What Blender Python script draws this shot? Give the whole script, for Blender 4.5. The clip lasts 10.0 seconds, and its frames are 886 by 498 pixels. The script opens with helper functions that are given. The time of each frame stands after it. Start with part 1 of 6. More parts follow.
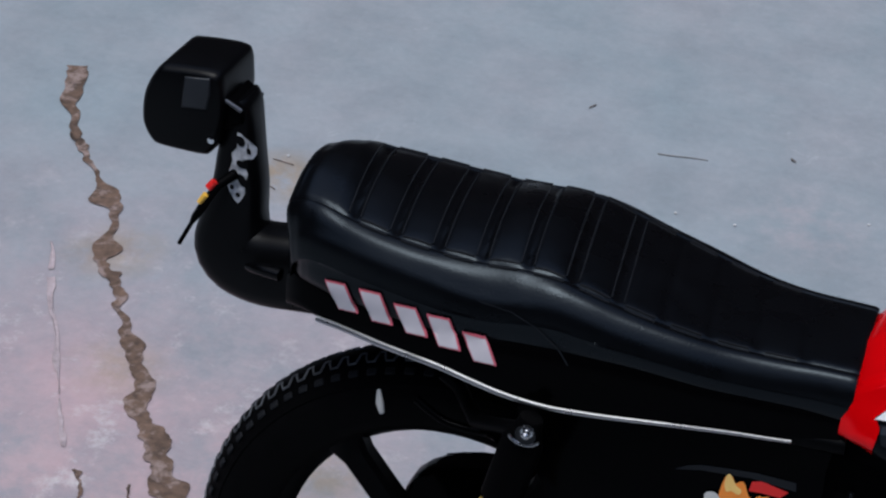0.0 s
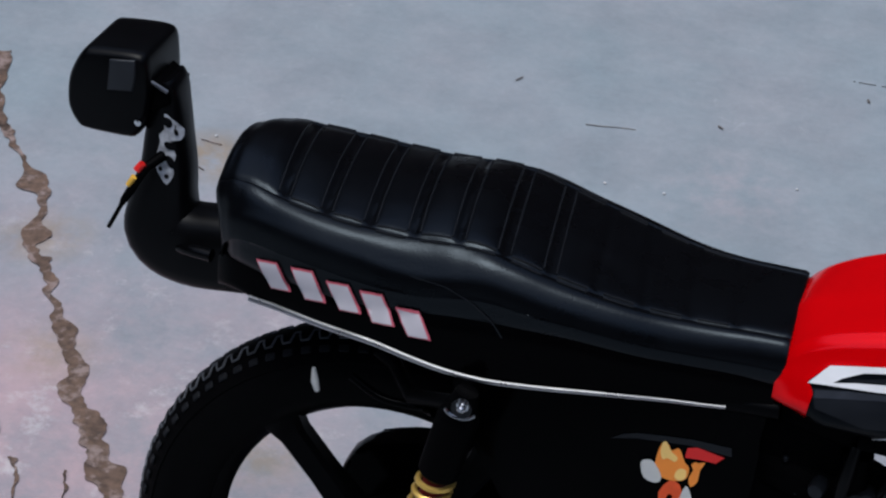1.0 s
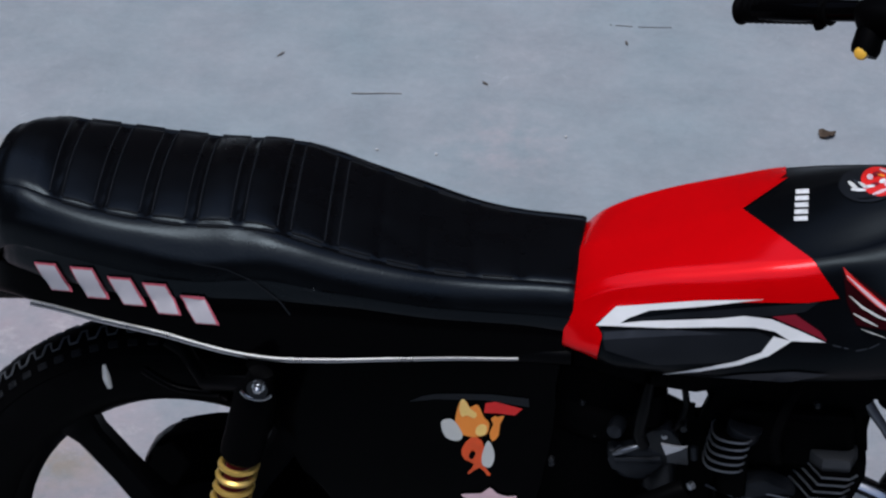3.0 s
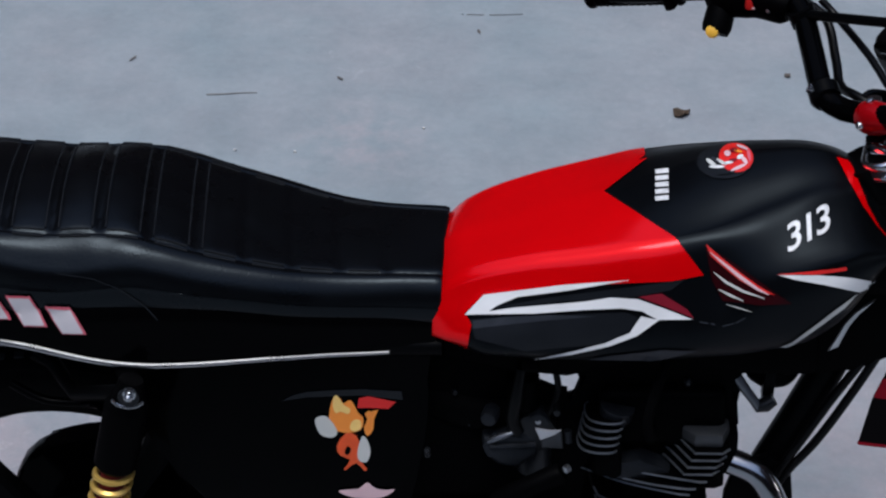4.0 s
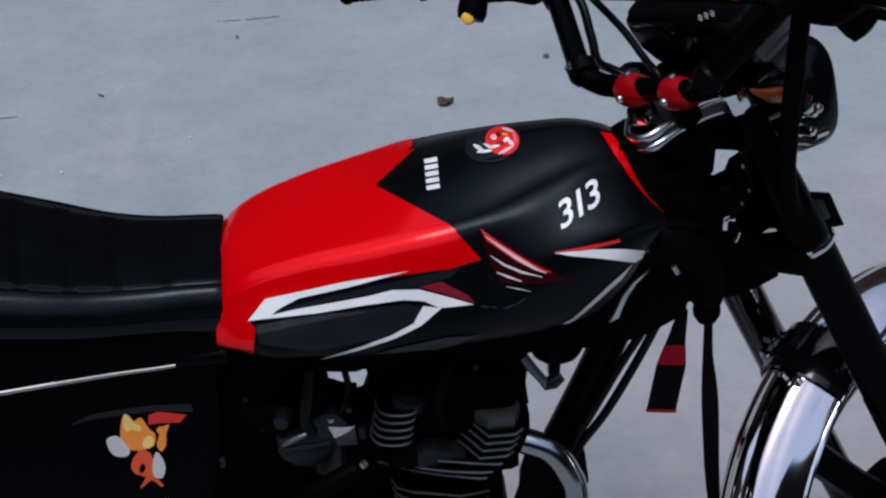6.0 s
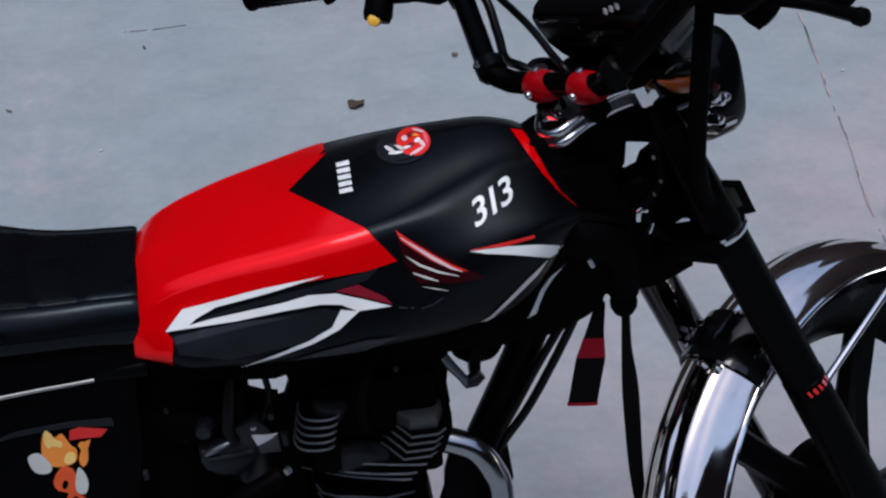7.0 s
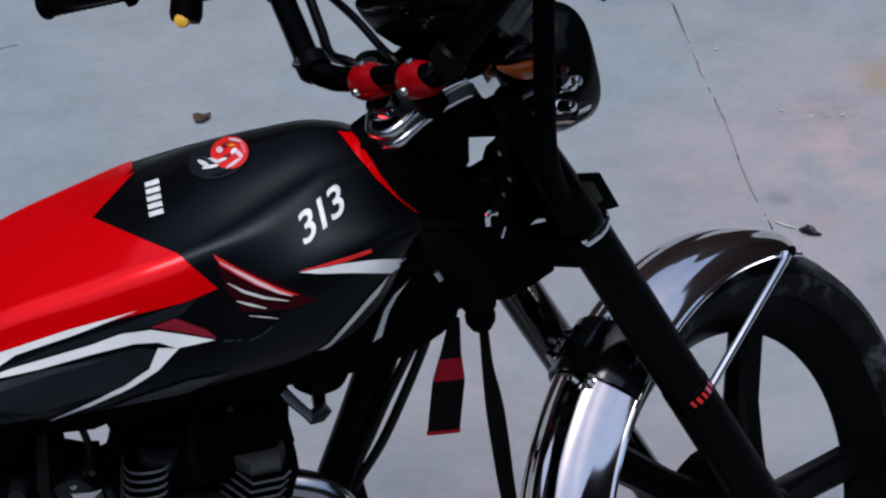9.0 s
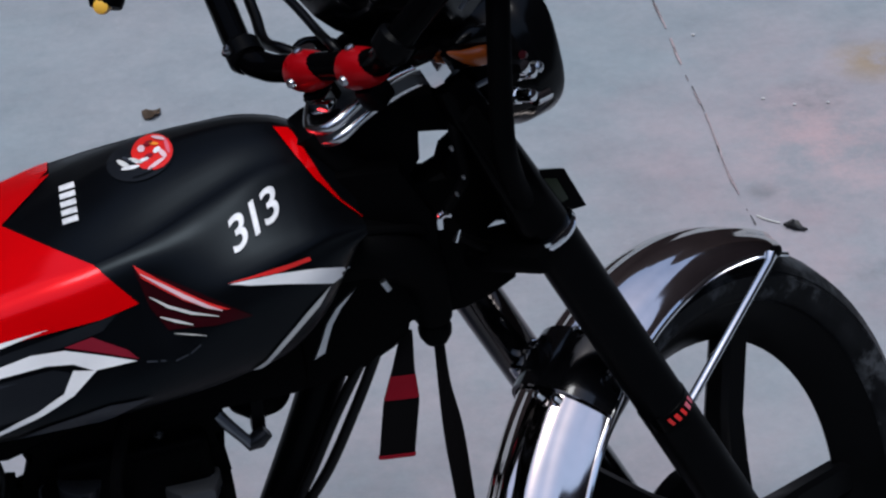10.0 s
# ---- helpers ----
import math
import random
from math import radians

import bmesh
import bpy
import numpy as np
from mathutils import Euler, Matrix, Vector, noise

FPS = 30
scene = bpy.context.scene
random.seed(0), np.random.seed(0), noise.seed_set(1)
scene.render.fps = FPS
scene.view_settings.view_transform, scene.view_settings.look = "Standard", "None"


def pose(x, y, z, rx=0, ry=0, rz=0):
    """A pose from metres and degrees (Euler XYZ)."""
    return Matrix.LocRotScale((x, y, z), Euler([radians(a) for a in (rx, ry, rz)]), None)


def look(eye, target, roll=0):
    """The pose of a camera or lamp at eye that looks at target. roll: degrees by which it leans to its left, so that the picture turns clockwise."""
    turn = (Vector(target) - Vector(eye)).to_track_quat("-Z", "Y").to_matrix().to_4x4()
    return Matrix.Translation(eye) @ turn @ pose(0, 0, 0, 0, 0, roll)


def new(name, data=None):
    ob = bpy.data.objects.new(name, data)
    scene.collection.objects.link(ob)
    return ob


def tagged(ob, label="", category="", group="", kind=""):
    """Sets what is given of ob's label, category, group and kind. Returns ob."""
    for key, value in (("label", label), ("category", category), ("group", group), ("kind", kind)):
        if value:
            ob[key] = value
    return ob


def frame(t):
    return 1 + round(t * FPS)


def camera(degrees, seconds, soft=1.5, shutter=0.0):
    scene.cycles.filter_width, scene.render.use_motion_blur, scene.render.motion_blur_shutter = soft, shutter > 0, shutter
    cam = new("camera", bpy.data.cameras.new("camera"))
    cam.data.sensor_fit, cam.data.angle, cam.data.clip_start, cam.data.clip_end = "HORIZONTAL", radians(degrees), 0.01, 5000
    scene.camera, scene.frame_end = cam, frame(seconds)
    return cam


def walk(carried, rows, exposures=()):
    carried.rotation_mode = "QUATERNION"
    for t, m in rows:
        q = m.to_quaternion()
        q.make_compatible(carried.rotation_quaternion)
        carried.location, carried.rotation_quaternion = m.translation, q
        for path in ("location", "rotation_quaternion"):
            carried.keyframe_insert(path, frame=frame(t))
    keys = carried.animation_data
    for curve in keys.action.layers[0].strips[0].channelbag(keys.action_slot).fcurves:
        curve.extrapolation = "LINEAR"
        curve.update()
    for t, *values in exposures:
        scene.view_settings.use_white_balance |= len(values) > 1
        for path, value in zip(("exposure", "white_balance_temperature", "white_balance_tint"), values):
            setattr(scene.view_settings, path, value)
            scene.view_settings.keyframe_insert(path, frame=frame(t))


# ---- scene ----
from mathutils.bvhtree import BVHTree

# ---------------------------------------------------------------- camera and walk
cam = camera(22.73, 10.0, soft=2.3)
PATH = [
    (0.0, 0.484, -1.783, 1.996, 16.04, -33.69, 4.10),
    (0.5, 0.484, -1.783, 1.996, 14.96, -33.97, 3.85),
    (1.0, 0.484, -1.783, 1.996, 13.84, -34.21, 3.76),
    (1.5, 0.484, -1.783, 1.996, 12.44, -34.37, 3.06),
    (2.0, 0.485, -1.782, 1.996, 10.82, -34.55, 2.59),
    (2.5, 0.486, -1.783, 1.996, 8.96, -34.62, 2.04),
    (4.0, 0.481, -1.782, 1.996, 2.54, -34.77, 1.16),
    (4.5, 0.481, -1.783, 1.997, 0.40, -34.72, 0.93),
    (5.0, 0.481, -1.783, 1.997, -1.40, -34.71, 0.61),
    (5.5, 0.482, -1.784, 1.997, -3.02, -34.72, 0.32),
    (7.0, 0.485, -1.785, 1.998, -7.05, -34.75, -0.90),
    (7.5, 0.489, -1.784, 1.997, -8.34, -34.59, -1.31),
    (8.0, 0.492, -1.784, 1.998, -9.50, -34.45, -1.70),
    (8.5, 0.499, -1.777, 1.990, -10.52, -34.27, -2.09),
    (9.0, 0.575, -1.596, 1.866, -10.15, -34.64, -2.97),
    (9.5, 0.612, -1.496, 1.797, -10.42, -34.76, -3.28),
    (10.0, 0.632, -1.441, 1.763, -10.67, -34.81, -3.46),
]
walk(cam, [(t, pose(x, y, z, 90 + pitch, 0, yaw) @ pose(0, 0, 0, 0, 0, roll)) for t, x, y, z, yaw, pitch, roll in PATH])

# ---------------------------------------------------------------- sky, sun, exposure
world = bpy.data.worlds.new("sky")
scene.world = world
world.use_nodes = True
wn = world.node_tree
sky = wn.nodes.new("ShaderNodeTexSky")
sky.sky_type, sky.sun_disc = "NISHITA", False
sky.sun_elevation, sky.sun_rotation = radians(76), radians(194)
sky.air_density, sky.dust_density = 1.0, 2.1
wn.links.new(sky.outputs[0], wn.nodes["Background"].inputs[0])
wn.nodes["Background"].inputs[1].default_value = 0.13
sun = new("sun", bpy.data.lights.new("sun", "SUN"))
sun.data.energy, sun.data.angle, sun.data.color = 1.5, radians(30), (0.92, 0.97, 1.01)
sun.matrix_world = look((0, 0, 0), (0.06, 0.24, -0.965))
scene.view_settings.exposure = 0.70

# ---------------------------------------------------------------- materials


def material(name, colour, rough, metal=0.0, spec=0.5, vary=0.15, scale=30.0, bump=0.0, bump_scale=200.0, coat=0.0, rough_vary=0.08):
    """A plain surface with two scales of variation in tone and gloss, and a fine relief."""
    m = bpy.data.materials.new(name)
    m.use_nodes = True
    n, l = m.node_tree.nodes, m.node_tree.links
    b = n["Principled BSDF"]
    tc = n.new("ShaderNodeTexCoord")
    big = n.new("ShaderNodeTexNoise")
    big.inputs["Scale"].default_value, big.inputs["Detail"].default_value = scale * 0.2, 4
    fine = n.new("ShaderNodeTexNoise")
    fine.inputs["Scale"].default_value, fine.inputs["Detail"].default_value = scale, 6
    add = n.new("ShaderNodeMath")
    add.operation = "ADD"
    for k, t in enumerate((big, fine)):
        l.new(tc.outputs["Object"], t.inputs["Vector"])
        l.new(t.outputs[0], add.inputs[k])
    tone = n.new("ShaderNodeMapRange")
    tone.inputs["From Min"].default_value, tone.inputs["From Max"].default_value = 0.6, 1.4
    tone.inputs["To Min"].default_value, tone.inputs["To Max"].default_value = 1 - vary, 1 + vary
    l.new(add.outputs[0], tone.inputs[0])
    mix = n.new("ShaderNodeVectorMath")
    mix.operation = "SCALE"
    mix.inputs[0].default_value = colour
    l.new(tone.outputs[0], mix.inputs["Scale"])
    l.new(mix.outputs[0], b.inputs["Base Color"])
    gloss = n.new("ShaderNodeMapRange")
    gloss.inputs["From Min"].default_value, gloss.inputs["From Max"].default_value = 0.6, 1.4
    gloss.inputs["To Min"].default_value, gloss.inputs["To Max"].default_value = max(0.02, rough - rough_vary), min(1, rough + rough_vary)
    l.new(add.outputs[0], gloss.inputs[0])
    l.new(gloss.outputs[0], b.inputs["Roughness"])
    b.inputs["Metallic"].default_value = metal
    b.inputs["Specular IOR Level"].default_value = spec
    b.inputs["Coat Weight"].default_value = coat
    b.inputs["Coat Roughness"].default_value = 0.12
    if bump:
        grain = n.new("ShaderNodeTexNoise")
        grain.inputs["Scale"].default_value, grain.inputs["Detail"].default_value = bump_scale, 4
        bp = n.new("ShaderNodeBump")
        bp.inputs["Strength"].default_value, bp.inputs["Distance"].default_value = bump, 0.002
        l.new(tc.outputs["Object"], grain.inputs["Vector"])
        l.new(grain.outputs[0], bp.inputs["Height"])
        l.new(bp.outputs[0], b.inputs["Normal"])
    return m


BLACK_GLOSS = material("black_gloss_paint", (0.0008, 0.0008, 0.0010), 0.15, spec=0.028)
BLACK_SATIN = material("black_satin_paint", (0.0013, 0.0014, 0.0017), 0.34, spec=0.035, vary=0.2)
TANK_BLACK = material("black_satin_tank_paint", (0.0012, 0.0014, 0.0019), 0.36, spec=0.125, vary=0.2)
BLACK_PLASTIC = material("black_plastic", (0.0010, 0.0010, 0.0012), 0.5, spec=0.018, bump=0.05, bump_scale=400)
BRACKET = material("black_moulded_bracket", (0.0014, 0.0015, 0.0019), 0.33, spec=0.10, vary=0.25, bump=0.05, bump_scale=300)
VINYL = material("black_seat_vinyl", (0.0009, 0.0010, 0.0014), 0.30, spec=0.235, bump=0.10, bump_scale=350)
THREAD = material("grey_seat_thread", (0.0058, 0.0068, 0.0088), 0.5, spec=0.12, vary=0.35, scale=200)
RUBBER = material("black_rubber", (0.0011, 0.0011, 0.0013), 0.6, spec=0.022, bump=0.2, bump_scale=180)
RED = material("red_gloss_paint", (0.77, 0.0002, 0.0028), 0.16, metal=0.36, spec=0.55, vary=0.04, coat=0.0, rough_vary=0.02)
TYRE = material("tyre_rubber", (0.0012, 0.0012, 0.0014), 0.5, spec=0.030, vary=0.6, scale=55, bump=0.15, bump_scale=120, rough_vary=0.2)
TYRE_BLOCK = material("greyed_tread_rubber", (0.0045, 0.0050, 0.0062), 0.6, spec=0.12, vary=0.6, scale=30, bump=0.2, bump_scale=150)
TYRE_WORN = material("scuffed_tyre_rubber", (0.0050, 0.0055, 0.0065), 0.5, spec=0.045, vary=0.95, scale=45, bump=0.2, bump_scale=90, rough_vary=0.2)
TYRE_DUST = material("dusty_rubber", (0.060, 0.064, 0.072), 0.7, spec=0.15, vary=0.8, scale=40)
RED_METAL = material("red_anodised_metal", (0.30, 0.001, 0.004), 0.30, metal=0.3, spec=0.2, vary=0.1)
WHITE = material("white_vinyl_sticker", (0.66, 0.66, 0.67), 0.45, vary=0.12)
PALE = material("pale_grey_brushed_paint", (0.60, 0.60, 0.61), 0.45, vary=0.35, scale=160)
PINK = material("pink_vinyl_sticker", (0.55, 0.10, 0.14), 0.45, vary=0.1)
GREY = material("charcoal_vinyl_sticker", (0.0065, 0.0077, 0.010), 0.34, spec=0.20, vary=0.15)
CHROME = material("chrome", (0.72, 0.73, 0.75), 0.07, metal=1.0, vary=0.04, rough_vary=0.03)
TRIM = material("dull_aluminium_trim", (0.50, 0.505, 0.515), 0.30, metal=1.0, vary=0.12)
CHROME_DULL = material("heat_dulled_chrome", (0.30, 0.31, 0.33), 0.16, metal=1.0, vary=0.2, scale=25, rough_vary=0.06)
CABLE = material("black_cable_sleeve", (0.0012, 0.0012, 0.0015), 0.34, spec=0.13, vary=0.2)
# yoke plate's grey holds the clamp shadow and dark reflections on it
YOKE_SHADED = material("shaded_yoke", (0.030, 0.034, 0.040), 0.42, metal=0.5, vary=0.4, scale=60, bump=0.2, bump_scale=90)
YOKE = material("polished_alloy", (0.62, 0.62, 0.63), 0.24, metal=1.0, vary=0.15, scale=40, bump=0.2, bump_scale=40, rough_vary=0.05)
CHROME_WAVY = material("worn_chrome_plate", (0.78, 0.69, 0.655), 0.07, metal=1.0, vary=0.1, scale=40, rough_vary=0.05)
# shinier, slightly paler black for parts that must show highlights
GLOSSIER_BLACK = material("glossier_black", (0.0020, 0.0021, 0.0025), 0.10, spec=0.45, vary=0.3, rough_vary=0.04)
DASH = material("black_moulded_gloss_plastic", (0.0010, 0.0011, 0.0014), 0.22, spec=0.13, vary=0.2, rough_vary=0.05)
LAMP_SHELL = material("black_gloss_lamp_shell", (0.0010, 0.0012, 0.0015), 0.20, spec=0.13, vary=0.2, rough_vary=0.05)
STEEL = material("brushed_steel", (0.42, 0.43, 0.45), 0.28, metal=1.0, vary=0.1)
ALLOY = material("dark_cast_alloy", (0.145, 0.153, 0.168), 0.32, metal=0.8, vary=0.25, bump=0.15, bump_scale=150)
ALLOY_PALE = material("grey_cast_alloy", (0.055, 0.058, 0.064), 0.42, metal=0.6, vary=0.25, bump=0.2, bump_scale=150)
ALLOY_DARK = material("dark_cast_cover", (0.012, 0.013, 0.015), 0.34, metal=0.4, spec=0.3, vary=0.25, bump=0.15, bump_scale=140)
CARB = material("dull_dark_casting", (0.013, 0.015, 0.019), 0.42, metal=0.5, spec=0.3, vary=0.5, scale=60, bump=0.3, bump_scale=140)
CARB_HIGHLIGHT = material("casting_highlight", (0.16, 0.17, 0.19), 0.35, metal=0.8, vary=0.4, scale=80)
GAP_PALE = material("pale_gap_fill", (0.50, 0.50, 0.52), 0.45, metal=0.3, vary=0.15)
FIN_EDGE = material("worn_bright_fin_edge", (0.085, 0.092, 0.105), 0.36, metal=0.5, vary=0.5, scale=40)
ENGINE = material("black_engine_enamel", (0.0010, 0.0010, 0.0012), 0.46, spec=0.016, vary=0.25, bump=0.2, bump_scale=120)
GOLD = material("gold_spring_paint", (0.62, 0.40, 0.10), 0.3, metal=0.6, vary=0.1)
AMBER = material("amber_lens", (0.22, 0.046, 0.007), 0.2, vary=0.1)
YELLOW = material("yellow_plastic", (0.75, 0.42, 0.05), 0.35, vary=0.08)
ORANGE = material("orange_vinyl_sticker", (0.80, 0.24, 0.03), 0.4, vary=0.12)
PALE_YELLOW = material("pale_yellow_vinyl_sticker", (0.80, 0.52, 0.16), 0.4, vary=0.15, scale=80)
RED_ORANGE = material("red_orange_vinyl_sticker", (0.68, 0.075, 0.012), 0.4, vary=0.25, scale=60)
SLATE = material("slate_vinyl_sticker", (0.022, 0.025, 0.032), 0.36, spec=0.2, vary=0.35, scale=60)
NAME = material("pale_worn_vinyl_lettering", (0.50, 0.47, 0.50), 0.45, vary=0.12)
SKY_SHEEN = material("sky_sheen_plastic", (0.0120, 0.0140, 0.0175), 0.42, spec=0.25, vary=0.4)
DECAL = material("torn_grey_decal", (0.30, 0.31, 0.33), 0.5, vary=0.9, scale=110)
CREAM = material("pale_vinyl_sticker", (0.50, 0.50, 0.48), 0.4, vary=0.08)
RED_DARK = material("dark_red_vinyl_sticker", (0.16, 0.002, 0.012), 0.4, vary=0.2)
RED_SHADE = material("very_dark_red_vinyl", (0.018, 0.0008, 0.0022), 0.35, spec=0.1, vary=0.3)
PALE_PINK = material("pale_pink_vinyl_sticker", (0.62, 0.42, 0.45), 0.45, vary=0.1)
RED_STICKER = material("red_vinyl_sticker", (0.58, 0.012, 0.01), 0.4, vary=0.1)
MOSS = material("dark_green_plastic", (0.010, 0.014, 0.008), 0.35, spec=0.2, vary=0.3)
CLOTH_BLACK = material("black_cloth", (0.0028, 0.0025, 0.0028), 0.8, spec=0.05, bump=0.3, bump_scale=500)
CLOTH_RED = material("dark_red_cloth", (0.20, 0.004, 0.012), 0.8, spec=0.1, bump=0.3, bump_scale=500)
LEAF_BROWN = material("brown_dry_leaf", (0.085, 0.058, 0.040), 0.8, vary=0.6, scale=90)
DARK_LEAF = material("dark_dry_leaf", (0.022, 0.022, 0.026), 0.45, vary=0.4)
LEAF = material("dry_leaf", (0.075, 0.060, 0.052), 0.8, vary=0.3)
DIRT = material("crack_dirt", (0.092, 0.058, 0.042), 0.95, vary=0.85, scale=70, bump=0.9, bump_scale=90)
DUST = material("grey_brown_dust", (0.180, 0.178, 0.180), 0.9, vary=0.3)
ROSY = material("pinkish_crack_edge", (0.33, 0.275, 0.29), 0.95, vary=0.3, scale=80)
SOOT = material("dark_crack_dirt", (0.055, 0.050, 0.050), 0.95, vary=0.4, scale=80)
PALE_GLINT = material("glint_pale", (0.42, 0.42, 0.43), 0.8, vary=0.2)

# specular tints colour the highlights: bluish like sky on black, pinkish on red
for m in (VINYL, TANK_BLACK):
    m.node_tree.nodes["Principled BSDF"].inputs["Specular Tint"].default_value = (0.74, 0.88, 1.0, 1)
RED.node_tree.nodes["Principled BSDF"].inputs["Specular Tint"].default_value = (1.0, 0.60, 0.66, 1)


def drawn_streaks(m, name):
    """Slight waves drawn out along a pressed sheet, by its own lengthwise and crosswise measure."""
    n, l = m.node_tree.nodes, m.node_tree.links
    at = n.new("ShaderNodeAttribute")
    at.attribute_name = name
    wave = n.new("ShaderNodeTexNoise")
    wave.inputs["Scale"].default_value, wave.inputs["Detail"].default_value, wave.inputs["Roughness"].default_value = 1.0, 1.0, 0.4
    bp = n.new("ShaderNodeBump")
    bp.inputs["Strength"].default_value, bp.inputs["Distance"].default_value = 1.0, 0.014
    l.new(at.outputs["Vector"], wave.inputs["Vector"])
    l.new(wave.outputs[0], bp.inputs["Height"])
    l.new(bp.outputs[0], n["Principled BSDF"].inputs["Normal"])


drawn_streaks(CHROME_WAVY, "sheet")


def blotched(m, colour, scale, low, high):
    """Patches of a second colour with soft ragged edges over a material."""
    n, l = m.node_tree.nodes, m.node_tree.links
    base = n["Principled BSDF"].inputs["Base Color"]
    first = base.links[0].from_socket
    tc = n.new("ShaderNodeTexCoord")
    t = n.new("ShaderNodeTexNoise")
    t.inputs["Scale"].default_value, t.inputs["Detail"].default_value, t.inputs["Roughness"].default_value = scale, 7, 0.65
    share = n.new("ShaderNodeMapRange")
    share.inputs["From Min"].default_value, share.inputs["From Max"].default_value = low, high
    mix = n.new("ShaderNodeMix")
    mix.data_type = "RGBA"
    mix.inputs[7].default_value = (*colour, 1)
    l.new(tc.outputs["Object"], t.inputs["Vector"])
    l.new(t.outputs[0], share.inputs[0])
    l.new(share.outputs[0], mix.inputs[0])
    l.new(first, mix.inputs[6])
    l.new(mix.outputs[2], base)


blotched(TYRE_WORN, (0.042, 0.046, 0.052), 24, 0.53, 0.66)
blotched(DIRT, (0.215, 0.160, 0.145), 26, 0.50, 0.60)
blotched(DIRT, (0.045, 0.034, 0.026), 48, 0.58, 0.70)


def concrete():
    m = bpy.data.materials.new("worn_concrete")
    m.use_nodes = True
    n, l = m.node_tree.nodes, m.node_tree.links
    b = n["Principled BSDF"]
    tc = n.new("ShaderNodeTexCoord")

    def noise_at(scale, detail=6, rough=0.6, distortion=0.0):
        t = n.new("ShaderNodeTexNoise")
        t.inputs["Scale"].default_value, t.inputs["Detail"].default_value = scale, detail
        t.inputs["Roughness"].default_value, t.inputs["Distortion"].default_value = rough, distortion
        l.new(tc.outputs["Object"], t.inputs["Vector"])
        return t.outputs[0]

    def ramp(value, *stops):
        r = n.new("ShaderNodeValToRGB")
        while len(r.color_ramp.elements) < len(stops):
            r.color_ramp.elements.new(0.5)
        for e, (at, c) in zip(r.color_ramp.elements, stops):
            e.position, e.color = at, (*c, 1)
        l.new(value, r.inputs[0])
        return r.outputs[0]

    def blend(kind, f, a, c):
        x = n.new("ShaderNodeMix")
        x.data_type, x.blend_type = "RGBA", kind
        for sock, v in ((x.inputs[0], f), (x.inputs[6], a), (x.inputs[7], c)):
            if hasattr(v, "is_linked"):
                l.new(v, sock)
            else:
                sock.default_value = v
        return x.outputs[2]

    def spot(x, y, r):
        d = n.new("ShaderNodeVectorMath")
        d.operation = "DISTANCE"
        d.inputs[1].default_value = (x, y, 0)
        l.new(tc.outputs["Object"], d.inputs[0])
        r_ = n.new("ShaderNodeMapRange")
        r_.inputs["From Min"].default_value, r_.inputs["From Max"].default_value = r, r * 0.2
        l.new(d.outputs["Value"], r_.inputs[0])
        return r_.outputs[0]

    def both(kind, a, c):
        x = n.new("ShaderNodeMath")
        x.operation = kind
        for sock, v in zip(x.inputs, (a, c)):
            if hasattr(v, "is_linked"):
                l.new(v, sock)
            else:
                sock.default_value = v
        return x.outputs[0]

    base = ramp(noise_at(1.7, 5, 0.62), (0.38, (0.208, 0.255, 0.283)), (0.65, (0.241, 0.266, 0.291)))
    cloud = ramp(noise_at(3.2, 6, 0.68), (0.40, (0, 0, 0)), (0.68, (1, 1, 1)))
    dusty = both("MAXIMUM", both("MAXIMUM", spot(-0.75, 0.35, 0.95), spot(1.75, 1.05, 0.55)), both("MULTIPLY", spot(0.9, 0.2, 1.0), 0.7))
    pink = both("MULTIPLY", both("ADD", both("MULTIPLY", cloud, 0.7), 0.3), both("ADD", dusty, 0.17))
    base = blend("MIX", pink, base, (0.355, 0.275, 0.298, 1))
    pale = both("MULTIPLY", ramp(noise_at(13, 9, 0.75), (0.55, (0, 0, 0)), (0.66, (1, 1, 1))), spot(-0.75, 0.3, 0.9))
    base = blend("MIX", pale, base, (0.47, 0.44, 0.45, 1))
    tan = both("MULTIPLY", ramp(noise_at(14, 6, 0.7), (0.35, (0, 0, 0)), (0.55, (1, 1, 1))), both("MAXIMUM", both("MAXIMUM", spot(-0.665, 1.20, 0.10), spot(1.86, 1.36, 0.08)), both("MULTIPLY", both("MAXIMUM", spot(-0.321, 0.485, 0.10), both("MAXIMUM", spot(-0.83, 0.88, 0.10), spot(-0.69, 0.60, 0.10))), 0.7)))
    base = blend("MIX", tan, base, (0.27, 0.215, 0.165, 1))
    scuff = both("MULTIPLY", ramp(noise_at(16, 10, 0.75, 1.2), (0.60, (0, 0, 0)), (0.72, (1, 1, 1))), ramp(noise_at(1.7, 3), (0.45, (0, 0, 0)), (0.62, (1, 1, 1))))
    base = blend("MIX", both("MULTIPLY", scuff, 0.65), base, (0.365, 0.39, 0.415, 1))
    damp = both("MULTIPLY", ramp(noise_at(11, 6, 0.7), (0.40, (0, 0, 0)), (0.60, (1, 1, 1))), both("MAXIMUM", both("MAXIMUM", spot(1.734, 1.282, 0.075), spot(1.575, 1.058, 0.03)), spot(1.648, 0.832, 0.04)))
    base = blend("MIX", both("MULTIPLY", damp, 0.6), base, (0.135, 0.150, 0.165, 1))
    rose = both("MULTIPLY", ramp(noise_at(12, 7, 0.7), (0.42, (0, 0, 0)), (0.62, (1, 1, 1))), both("MAXIMUM", both("MAXIMUM", spot(1.72, 1.15, 0.20), both("MULTIPLY", spot(0.20, 1.40, 0.16), 0.35)), spot(-0.60, 0.25, 0.60)))
    base = blend("MIX", both("MULTIPLY", rose, 0.7), base, (0.40, 0.285, 0.300, 1))
